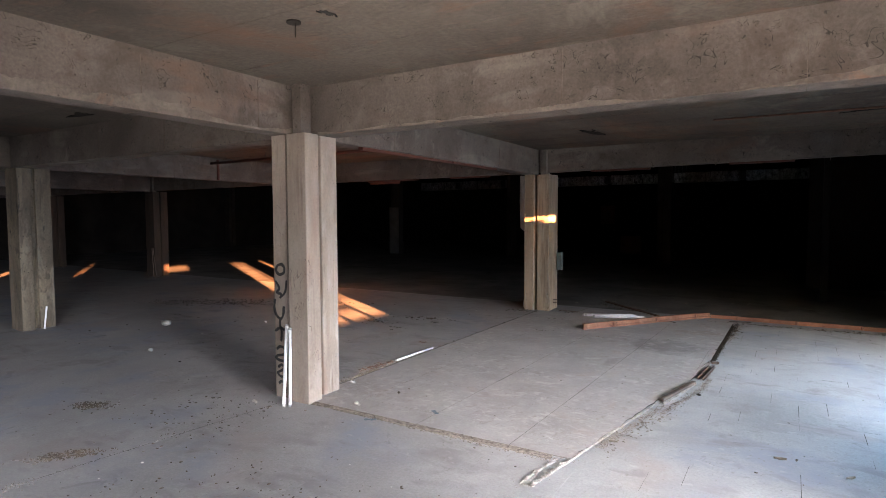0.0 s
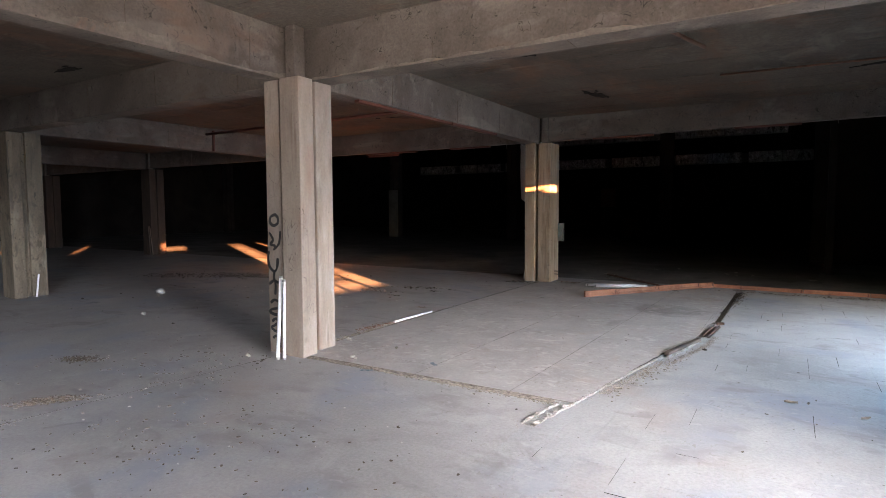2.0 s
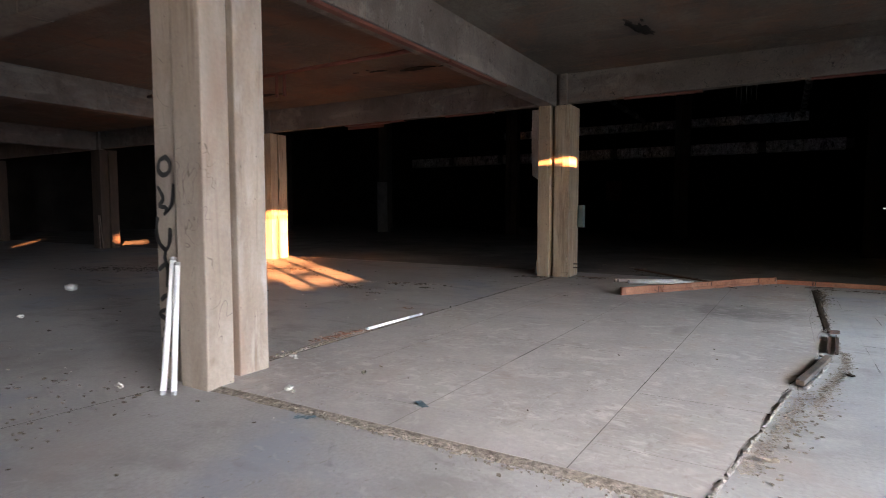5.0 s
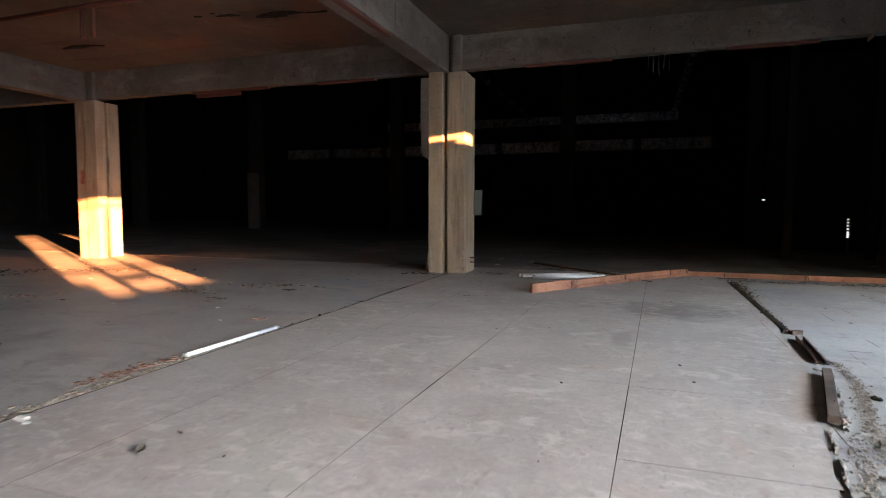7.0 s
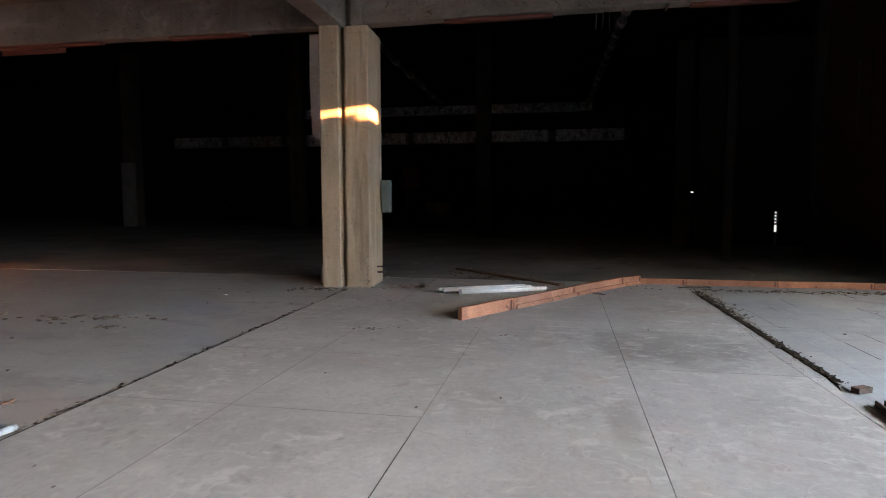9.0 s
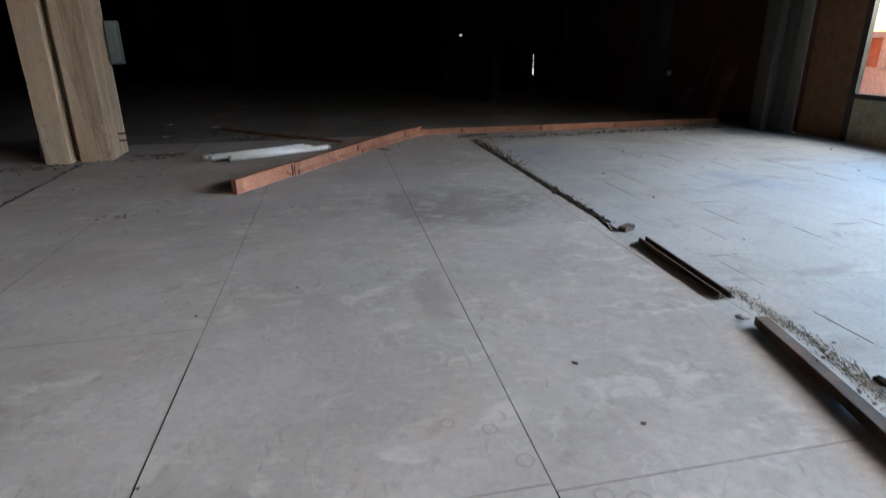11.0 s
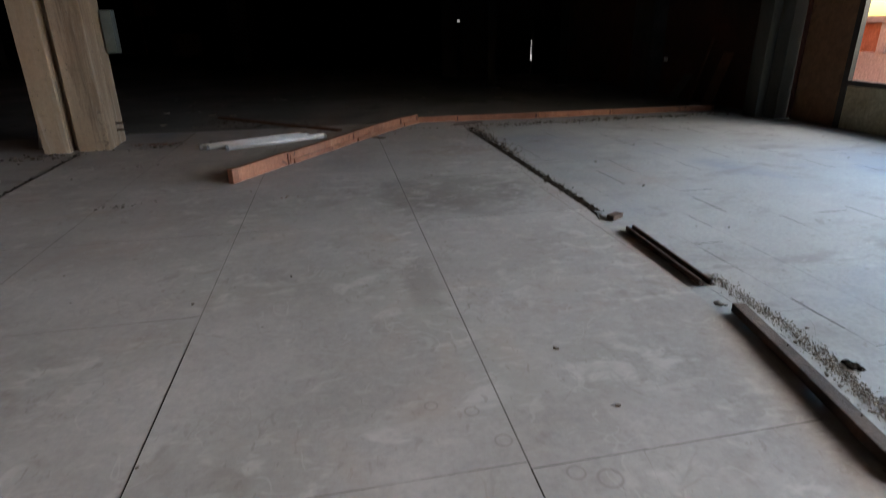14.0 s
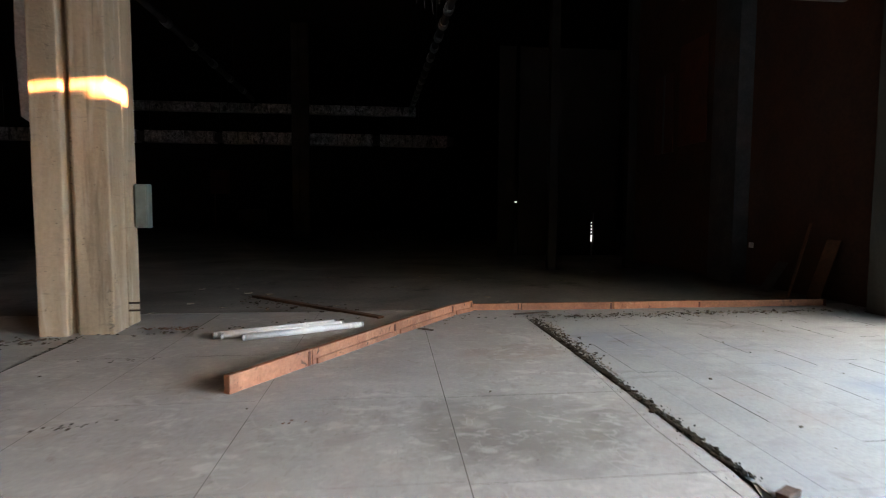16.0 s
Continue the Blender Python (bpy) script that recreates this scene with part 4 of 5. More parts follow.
part("body", b, brick_brown, bl)

# ---- reddish boards on edge across the floor ----
BD = [(-4.385, 13.55), (-3.86, 14.32), (-3.06, 15.48), (-2.27, 16.56), (-1.96, 16.88)]
BDR = [(-1.94, 16.9), (-1.25, 16.9), (0.08, 16.86), (1.42, 16.88), (3.36, 16.84)]


def edge_board(a, b, k):
    high = 0.10 if k > 3 else 0.152 - 0.006 * (k % 2)
    ob, bm, L = bar_thing("edge_board", (*a, 0.004), (*b, 0.004), 0.055, high, timber_red, "reddish timber board standing on edge on the floor", "board", "reddish floor boards", seed=k)
    for v in bm.verts:
        if v.co.z < 0.02:
            v.co.z += 0.012 * abs(noise.noise(Vector((v.co.y * 5, k, 0))))
    part("board", bm, timber_red, ob)
    if k == 0:
        part("end_block", block(bmesh.new(), -0.031, 0.033, -0.012, 0.075, 0.0, high + 0.004, 0.005), timber_red, ob, "paler sawn end block")
    elif k < 4:
        part("ledge", block(bmesh.new(), 0.0285, 0.052, 0.045, L - 0.015, 0.0, 0.062, 0.006), timber_red, ob)
    part("cleat", block(bmesh.new(), 0.0285, 0.038, L - 0.05, L - 0.025, 0.01, high - 0.012, 0.003), old_red, ob, "dark stained cleat at the joint")
    return ob


for k, (a, b) in enumerate([*zip(BD, BD[1:]), *zip(BDR, BDR[1:])]):
    a, b = Vector(a), Vector(b)
    u = (b - a).normalized() * 0.006
    edge_board(a + u, b - u, k)
dp, bm, L = bar_thing("dark_plank", (-5.16, 18.4, 0.004), (-3.2, 16.42, 0.004), 0.1, 0.035, board_brown, "dark flat plank lying behind the boards", "plank", seed=8)
part("plank", bm, board_brown, dp)


# ---- white lamp tubes ----
def tube(a, b, label, r=0.03):
    a, b = Vector(a), Vector(b)
    d = b - a
    ob = new("lamp_tube")
    ob.empty_display_size = 0.1
    ob.matrix_basis = Matrix.Translation(a) @ d.to_track_quat("Y", "Z").to_matrix().to_4x4()
    tagged(ob, label, "tube", "white tubes")
    L = d.length
    part("tube", cyl(bmesh.new(), (0, 0.03, 0), (0, L - 0.03, 0), r, 16), white_plastic, ob, "", True)
    for y0, y1 in ((0, 0.03), (L - 0.03, L)):
        cap = part("cap", cyl(bmesh.new(), (0, y0, 0), (0, y1, 0), r * 1.06, 16), tube_cap, ob, "grey metal end cap")
        for px in (-0.4, 0.4):
            e, q = (y0, -0.012) if y0 == 0 else (y1, 0.012)
            part("pin", cyl(bmesh.new(), (px * r, e, 0), (px * r, e + q, 0), 0.0025, 6), tube_cap, cap, "thin contact pin")
    return ob


lying = "white fluorescent tube lying on the concrete floor"
tube((-6.53, 8.76, 0.022), (-6.5, 10.07, 0.022), lying, 0.02)
tube((-4.99, 15.42, 0.055), (-3.74, 16.02, 0.055), lying, 0.035)
tube((-4.66, 15.28, 0.055), (-3.42, 15.86, 0.055), lying, 0.035)
tube((-4.9, 15.36, 0.055), (-3.65, 15.95, 0.055), lying, 0.03)
leaning = "white tube leaning against the concrete column"
tube((-6.38, 5.80, 0.012), (-6.56, 6.06, 1.16), leaning, 0.026)
tube((-6.29, 5.84, 0.012), (-6.47, 6.035, 1.12), leaning, 0.024)

# ---- spray-painted strokes on the first column: plain bars ----
scrawl = thing("spray_mark", (GX - 0.55, GY + 0.018, -0.06), "black sprayed strokes running down the column", "graffiti")


def stroke(points, width):
    """A sprayed line: a flat ribbon with rounded turns and uneven width."""
    pts = [Vector((x * 1.12, 0.0, z)) for x, z in points]
    line = []
    for k in range(len(pts) - 1):
        a, b, c, d = pts[max(k - 1, 0)], pts[k], pts[k + 1], pts[min(k + 2, len(pts) - 1)]
        for q in range(6):
            t = q / 6
            line.append(0.5 * (2 * b + (c - a) * t + (2 * a - 5 * b + 4 * c - d) * t * t + (3 * b - a - 3 * c + d) * t ** 3))
    line.append(pts[-1])
    bm = bmesh.new()
    rails = []
    for k, p in enumerate(line):
        way = (line[min(k + 1, len(line) - 1)] - line[max(k - 1, 0)]).normalized()
        w = 1.5 * width * (0.85 + 0.3 * noise.noise(p * 9.0)) * (0.6 if k in (0, len(line) - 1) else 1.0)
        side = Vector((-way.z, 0, way.x)) * w / 2
        rails.append([bm.verts.new(p + side + Vector((0, y, 0))) for y in (-0.002, 0.002)] + [bm.verts.new(p - side + Vector((0, y, 0))) for y in (-0.002, 0.002)])
    for (a, b, c, d), (e, f, g, h) in zip(rails, rails[1:]):
        for q in ((a, e, g, c), (b, d, h, f), (a, b, f, e), (c, g, h, d)):
            bm.faces.new(q)
    bmesh.ops.recalc_face_normals(bm, faces=bm.faces[:])
    return bm


for width, points in ((0.034, ((0.03, 2.12), (-0.05, 2.09), (-0.07, 2.01), (-0.01, 1.96), (0.07, 1.99), (0.08, 2.07), (0.02, 2.13))),
                      (0.03, ((-0.09, 1.86), (-0.02, 1.75), (-0.07, 1.68), (0.02, 1.66), (-0.01, 1.60), (0.09, 1.70), (0.12, 1.88))),
                      (0.034, ((-0.10, 1.58), (-0.12, 1.45), (-0.09, 1.34), (0.0, 1.28), (0.05, 1.36), (0.06, 1.48))),
                      (0.032, ((0.0, 1.29), (-0.02, 1.20), (0.01, 1.09), (0.0, 0.93))),
                      (0.03, ((-0.11, 1.08), (-0.02, 1.14), (0.06, 1.12), (0.12, 1.15))),
                      (0.034, ((-0.09, 0.80), (-0.02, 0.85), (0.07, 0.82), (0.05, 0.74), (-0.08, 0.70), (-0.10, 0.66), (0.0, 0.63), (0.11, 0.66))),
                      (0.032, ((-0.07, 0.52), (0.0, 0.57), (0.05, 0.52), (-0.02, 0.47), (-0.08, 0.43), (0.0, 0.38), (0.08, 0.43), (0.09, 0.55))),
                      (0.03, ((-0.06, 0.27), (0.0, 0.31), (0.06, 0.25), (0.07, 0.14)))):
    part("stroke", stroke(points, width), spray, scrawl)

# ---- on the second column: broken plaster, a box, bar stubs ----
pls = thing("broken_plaster", (-6.92, 16.2, 0.0), "jagged remains of a pale plastered wall beside the column", "plaster")
up = bmesh.new()
pts = [(0.0, 4.0), (-0.30, 4.0), (-0.31, 3.2), (-0.28, 2.42), (-0.20, 2.36), (-0.10, 2.30), (-0.09, 2.0), (-0.12, 1.7), (-0.08, 1.45), (-0.13, 1.1), (-0.07, 0.95), (-0.1, 0.6), (-0.14, 0.35), (-0.20, 0.004), (0.0, 0.004)]
fa = [up.verts.new((x, -0.03, z)) for x, z in pts]
bk = [up.verts.new((x, 0.05, z)) for x, z in pts]
up.faces.new(fa)
up.faces.new(bk[::-1])
for i in range(len(pts)):
    up.faces.new((fa[i], bk[i], bk[(i + 1) % len(pts)], fa[(i + 1) % len(pts)]))
bmesh.ops.recalc_face_normals(up, faces=up.faces[:])
part("sheet", up, plaster, pls)
mb = thing("meter_box", (-6.13, 16.47, 1.16), "pale grey steel box fixed to the column", "box")
part("case", block(bmesh.new(), -0.02, 0.125, 0.0, 0.16, 0, 0.53, 0.008), box_paint, mb)
part("door", block(bmesh.new(), 0.0, 0.115, -0.012, -0.001, 0.02, 0.51, 0.004), box_paint, mb)
for k, z in enumerate((0.2, 0.29)):
    st = thing("bar_stub", (-6.14, 16.2, z), "rusty bar stub sticking out of the column", "rebar", "bar stubs")
    part("bar", cyl(bmesh.new(), (0.0, 0, 0), (0.13, -0.02, 0.004), 0.012, 8), rust, st)

# ---- red paint left on the sunlit column ----
marks = thing("paint_mark", (GX - STEP, GY + STEP, 0.0), "worn red paint dabs on the column face", "paint")
part("dab", stroke(((-0.46, 2.25), (-0.45, 2.1), (-0.465, 1.98), (-0.46, 1.9)), 0.09), red_paint, marks).matrix_basis = pose(0, 0.024, 0)
part("dab", stroke(((-0.64, 1.5), (-0.6, 1.47), (-0.56, 1.49)), 0.05), red_paint, marks).matrix_basis = pose(0, 0.024, 0)

# ---- on and under the ceiling ----
rose = thing("ceiling_rose", (-4.41, 4.21, SLAB), "dark round ceiling hole with a hanging wire", "ceiling fitting")
part("disc", cyl(bmesh.new(), (0, 0, -0.02), (0, 0, -0.002), 0.072, 20), wall_dark, rose)
part("wire", cyl(bmesh.new(), (0.02, 0, -0.16), (0.02, 0, -0.02), 0.006, 6), wall_dark, rose)


def anchor_recess(x, y, length, turn, n):
    """Ragged dark hollow round a cast-in anchor: one torn body and slivers strung out beside it."""
    ob = thing("ceiling_recess", (x, y, SLAB), "dark ragged anchor recess in the ceiling", "recess", "ceiling recesses", turn=turn)
    r = random.Random(n)
    for k in range(9):
        b = bmesh.new()
        if k < 3:
            cx, cy, qx, qy = length * (0.0, 0.17, -0.2)[k], length * (0.0, -0.05, 0.04)[k], length * (0.24, 0.17, 0.15)[k], length * (0.085, 0.05, 0.035)[k]
        else:
            cx, cy, qx, qy = r.gauss(0, length * 0.3), r.gauss(0, length * 0.07), length * r.uniform(0.05, 0.16), length * r.uniform(0.008, 0.03)
        tilt = r.uniform(-0.25, 0.25)
        ring = []
        for a in range(22):
            w = 0.45 + 0.95 * r.random()
            u, v = qx * w * math.cos(a * 0.2856), qy * w * math.sin(a * 0.2856)
            ring.append((cx + u - v * tilt, cy + v + u * tilt))
        lo = [b.verts.new((u, v, -0.012 - 0.0006 * k)) for u, v in ring]
        hi = [b.verts.new((u, v, 0.0)) for u, v in ring]
        b.faces.new(lo[::-1])
        for a in range(22):
            b.faces.new((lo[a], lo[(a + 1) % 22], hi[(a + 1) % 22], hi[a]))
        part("scar", b, wall_dark, ob)
    return ob


for n, (x, y, size, tn) in enumerate(((-4.12, 13.4, 1.25, 80), (-4.16, 9.1, 1.15, 82), (-3.95, 4.2, 0.24, 80), (-14.26, 14.14, 1.1, 12), (-8.95, 13.74, 1.2, 8), (-9.9, 13.5, 0.5, 15), (-11.72, 5.78, 0.9, 5), (1.1, 13.2, 0.9, 0))):
    anchor_recess(x, y, size, tn, n)


def pipe(a, b, mat, label, r=0.02, drops=()):
    ob = thing("ceiling_pipe", a, label, "pipe", "ceiling pipes")
    d = Vector(b) - Vector(a)
    part("tube", cyl(bmesh.new(), (0, 0, 0), d, r, 10), mat, ob, "", True)
    n = max(2, int(d.length / 1.8))
    for i in range(n):
        p = d * ((i + 0.4) / n)
        part("hanger", cyl(bmesh.new(), p, p + Vector((0, 0, SLAB - a[2] - p.z)), 0.006, 6), dark_steel, ob)
    for t in drops:
        p = d * t
        part("drop", cyl(bmesh.new(), p, p + Vector((0, 0, -0.5)), r * 0.8, 8), mat, ob)
    return ob


pipe((-1.45, 12.15, 4.6), (3.4, 12.35, 4.6), conduit_rust, "thin rusty conduit hung under the ceiling", 0.02)
pipe((-1.47, 10.05, 4.62), (-2.3, 7.0, 4.64), conduit_rust, "short rusty conduit hung under the ceiling", 0.03)
pipe((-16.26, 12.03, 4.52), (-6.92, 11.86, 4.52), old_red, "red pipe hung below the slab", 0.042, (0.515, 0.54))
pb = thing("pipe_drop", (-16.235, 12.27, 4.0), "red upright pipe on the beam face", "pipe")
part("tube", cyl(bmesh.new(), (0, 0, 0.0), (0, 0, 0.66), 0.045, 10), old_red, pb)
for k, (a, b, x) in enumerate(((7.9, 11.0, -6.62), (11.02, 13.2, -6.6))):
    sb = thing("soffit_board", (x, a, SOFFIT - 0.05), "reddish formwork board remaining under the beam", "board", "formwork boards")
    part("board", block(bmesh.new(), -0.05, 0.05, 0, b - a, 0.0, 0.046, 0.005), old_red, sb)
for k, (a, b) in enumerate(((-5.0, -3.4), (-1.5, -0.1), (-13.0, -10.9), (-9.6, -8.2))):
    sb = thing("soffit_board", (a, 16.07, SOFFIT + (0.09 * (0.5 * (a + b) + 6.53) / 9.37 if a > -6.4 else 0.0)), "reddish formwork board remaining under the beam", "board", "formwork boards")
    part("board", block(bmesh.new(), 0, b - a, -0.06, 0.06, 0.0, 0.046, 0.005), old_red, sb)
hang = thing("hanging_rag", (-13.0, 15.95, SOFFIT + 0.05), "torn red strip hanging from the beam", "rag")
part("strip", block(bmesh.new(), 0, 1.3, 0.2, 0.21, -0.13, 0.004), old_red, hang)

for k in range(5):
    hw = thing("hanging_wire", (-2.78 + 0.09 * k, 16.1, SOFFIT + 0.095), "thin wire hanging below the beam", "wire", "hanging wires")
    part("strand", cyl(cyl(bmesh.new(), (0, 0, -0.2), (0.012, 0, 0), 0.004, 6), (0.01 * (k % 3), 0, -0.26 - 0.06 * (k % 3)), (0, 0, -0.2), 0.003, 6), dark_steel, hw)

# ---- by the left column and in the bays behind ----
ls = bar_thing("white_strip", (-16.0, 6.9, 0.004), (-16.07, 7.0, 0.55), 0.04, 0.012, white_plastic, "white strip leaning on the stained column", "strip", seed=5)
part("strip", ls[1], white_plastic, ls[0])
for k in range(2):
    lt = bar_thing("leaning_lath", (-25.4 + 0.2 * k, 15.6, 0.004), (-25.75 + 0.1 * k, 15.75, 1.35), 0.04, 0.015, timber_grey, "thin pale lath leaning on a dark column", "lath", "laths", seed=6 + k)
    part("lath", lt[1], timber_grey, lt[0])
stone = thing("pale_stone", (-13.87, 8.77, 0.0), "pale rounded stone lying on the floor", "stone")
b = bmesh.new()
chunk(b, (0, 0, 0.06), (0.16, 0.12, 0.085), 2)
part("stone", b, stone_mat, stone, "", True)
for k, (x, y, s) in enumerate(((-1.475, 10.13, 0.03), (-6.31, 7.24, 0.05), (-5.53, 6.42, 0.055), (-6.95, 5.75, 0.045), (-11.5, 6.9, 0.06))):
    st = thing("plaster_lump", (x, y, LIFT if x > -6.4 else 0.0), "broken white plaster lump on the floor", "rubble", "plaster lumps")
    b = bmesh.new()
    chunk(b, (0, 0, s * 0.4), (s, s * 0.7, s * 0.5), k + 4)
    chunk(b, (s * 1.2, -s * 0.3, s * 0.2), (s * 0.5, s * 0.4, s * 0.3), k + 9)
    part("lump", b, stone_mat, st)

wb = thing("wall_board", (3.86, 20.9, 2.9), "reddish board sheet fixed high on the dark wall", "board", "wall boards")
part("sheet", block(bmesh.new(), -0.025, 0.0, 0.0, 1.15, 0.0, 2.3, 0.004), old_red, wb)
wb = thing("wall_board", (3.86, 22.3, 2.8), "reddish board sheet fixed high on the dark wall", "board", "wall boards")
part("sheet", block(bmesh.new(), -0.025, 0.0, 0.0, 0.9, 0.0, 1.9, 0.004), old_red, wb)
part("batten", block(bmesh.new(), -0.05, -0.026, 0.4, 0.46, 0.0, 1.9, 0.004), hall_plaster, wb, "pale batten")

# ---- leaning boards at the boarded wall ----
for k, (y, w, h, mat) in enumerate(((17.2, 0.24, 0.95, board_brown), (17.7, 0.05, 1.2, board_brown), (18.3, 0.22, 0.5, hall_plaster))):
    lb = bar_thing("leaning_board", (3.45, y, 0.004), (3.83, y + 0.05, h), w, 0.02, mat, "board leaning against the dark wall", "board", "leaning boards", seed=k + 20)
    part("board", lb[1], mat, lb[0])
sw = thing("wall_switch", (3.86, 19.2, 0.7), "small white plate on the boarded wall", "switch")
part("plate", block(bmesh.new(), -0.03, 0.0, 0, 0.11, 0, 0.1, 0.006), white_plastic, sw)

# ---- ducts and far things in the hall ----
duct = thing("foil_duct", (-30.0, 45.0, 5.02), "long air duct wrapped in crumpled silver foil", "duct", "ducts")
k, x = 0, 0.0
rng = random.Random(41)
while x < 31.5:
    w = rng.uniform(1.7, 2.3)
    b = bmesh.new()
    bmesh.ops.create_grid(b, x_segments=10, y_segments=5, size=0.5)
    for v in b.verts:
        n = noise.noise(Vector((x + v.co.x * w, v.co.y * 3, k)) * 2.2)
        v.co = Vector((x + (v.co.x + 0.5) * w, 0.05 * n, (v.co.y + 0.5) * 0.72 + 0.2))
    block(b, x, x + w, 0.08, 0.7, 0.22, 0.9)
    part("section", b, foil, duct)
    if k % 2:
        part("grille", block(bmesh.new(), x + w, x + w + 0.4, -0.03, 0.6, 0.3, 0.84), dark_steel, duct, "dark outlet grille")
        x += 0.41
    x += w + 0.02
    k += 1
for k in range(8):
    part("hanger", cyl(bmesh.new(), (1.5 + k * 4.0, 0.4, 0.9), (1.5 + k * 4.0, 0.4, HALL - 5.02), 0.01, 6), dark_steel, duct)
up_duct = thing("foil_duct", (-21.5, 45.6, 7.2), "long air duct wrapped in crumpled silver foil", "duct", "ducts")
for k in range(11):
    b = bmesh.new()
    block(b, k * 1.9, k * 1.9 + 1.86, 0, 0.6, 0, 0.55, 0.05)
    part("section", b, foil, up_duct)
for k in range(6):
    part("hanger", cyl(bmesh.new(), (1.0 + k * 4.0, 0.3, 0.6), (1.0 + k * 4.0, 0.3, HALL - 7.2), 0.01, 6), dark_steel, up_duct)
for x, y0, n, gap in ((-1.05, 23.5, 15, 1.4), (-9.9, 26.0, 6, 2.7)):
    rd = thing("branch_duct", (x, y0, 7.2), "round duct with silver foil collars under the roof", "duct", "branch ducts")
    part("pipe", cyl(bmesh.new(), (0, 0, 0.15), (0, n * gap, 0.15), 0.12, 12), dark_steel, rd, "", True)
    for i in range(0, n, 4):
        part("hanger", cyl(bmesh.new(), (0, i * gap + 1.0, 0.2), (0, i * gap + 1.0, HALL - 7.2), 0.01, 6), dark_steel, rd)
    for i in range(n):
        part("collar", cyl(bmesh.new(), (0, i * gap, 0.15), (0, i * gap + 0.42, 0.15), 0.16, 12), foil, rd, "silver foil collar", True)
wrap = thing("column_render", (GX - 2 * STEP - 0.75, GY + 3 * STEP - 0.08, 0.0), "pale rendered lower part of a hall column", "render")
part("coat", block(bmesh.new(), 0, 0.85, 0, 0.04, 0.004, 3.5, 0.01), hall_plaster, wrap)
cab = thing("old_cabinet", (-11.0, 43.2, 0.0), "old brown cabinet far in the dark hall", "cabinet")
part("body", block(bmesh.new(), 0, 1.5, 0, 0.6, 0.004, 1.3, 0.01), board_brown, cab)
part("door", block(bmesh.new(), 0.05, 0.74, -0.02, -0.001, 0.1, 1.25, 0.005), board_brown, cab)
part("door", block(bmesh.new(), 0.76, 1.45, -0.02, -0.001, 0.1, 1.25, 0.005), board_brown, cab)
sign = thing("board_panel", (-12.8, 44.2, 2.2), "pale brown board fixed high in the hall", "board")
part("sheet", block(bmesh.new(), 0, 1.1, 0, 0.03, 0, 1.4, 0.005), old_red, sign)
part("post", block(bmesh.new(), 0.2, 0.26, 0.031, 0.09, -2.2, 1.4), board_brown, sign)

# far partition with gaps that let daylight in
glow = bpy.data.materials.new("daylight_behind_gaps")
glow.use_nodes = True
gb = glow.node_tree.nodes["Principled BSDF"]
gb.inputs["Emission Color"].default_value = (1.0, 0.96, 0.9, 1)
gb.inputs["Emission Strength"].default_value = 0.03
tagged(mesh_ob("wall_hall_partition", block(block(block(block(bmesh.new(), 1.02, 3.30, 26.0, 26.1, -0.02, 6.2), 3.40, 4.14, 26.0, 26.1, -0.02, 6.2), 3.30, 3.40, 26.0, 26.1, 1.3, 6.2), 0.4, 0.9, 26.0, 26.1, -0.02, 6.2), wall_dark), "dark partition far back in the hall", "wall", "", "structure")
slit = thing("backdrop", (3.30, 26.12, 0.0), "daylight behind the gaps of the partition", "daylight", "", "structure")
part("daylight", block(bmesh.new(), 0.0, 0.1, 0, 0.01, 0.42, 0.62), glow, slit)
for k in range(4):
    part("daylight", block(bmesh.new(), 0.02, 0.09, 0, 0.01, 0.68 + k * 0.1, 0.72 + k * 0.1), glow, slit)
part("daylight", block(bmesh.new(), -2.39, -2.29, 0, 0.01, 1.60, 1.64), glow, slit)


# posts added to screen the bright partition gaps from the near bays
for k, x in enumerate((0.72, 2.6)):
    ps = thing("dark_post", (x, 22.0, 0.0), "dark post added to hide the daylight gaps", "post", "dark posts")
    part("post", block(bmesh.new(), 0, 0.2, 0, 0.2, 0.004, HALL, 0.01), wall_dark, ps)
    part("foot", block(bmesh.new(), -0.08, 0.28, -0.08, 0.28, 0.004, 0.03, 0.004), dark_steel, ps)

# ---- crumbs, dirt and leaves ----
def heap(x, y, wx, wy, turn, n, size, mat, label, seed):
    r = random.Random(seed)
    bm = bmesh.new()
    c, q = math.cos(turn), math.sin(turn)
    pts = [(r.gauss(0, wx), r.gauss(0, wy)) for _ in range(n)]
    flakes(bm, [(x + a * c - b * q, y + a * q + b * c, r.uniform(0, 0.012)) for a, b in pts], size, r)
    return tagged(mesh_ob("leaf_heap", bm, mat), label, "debris", "leaf heaps", "stuff")


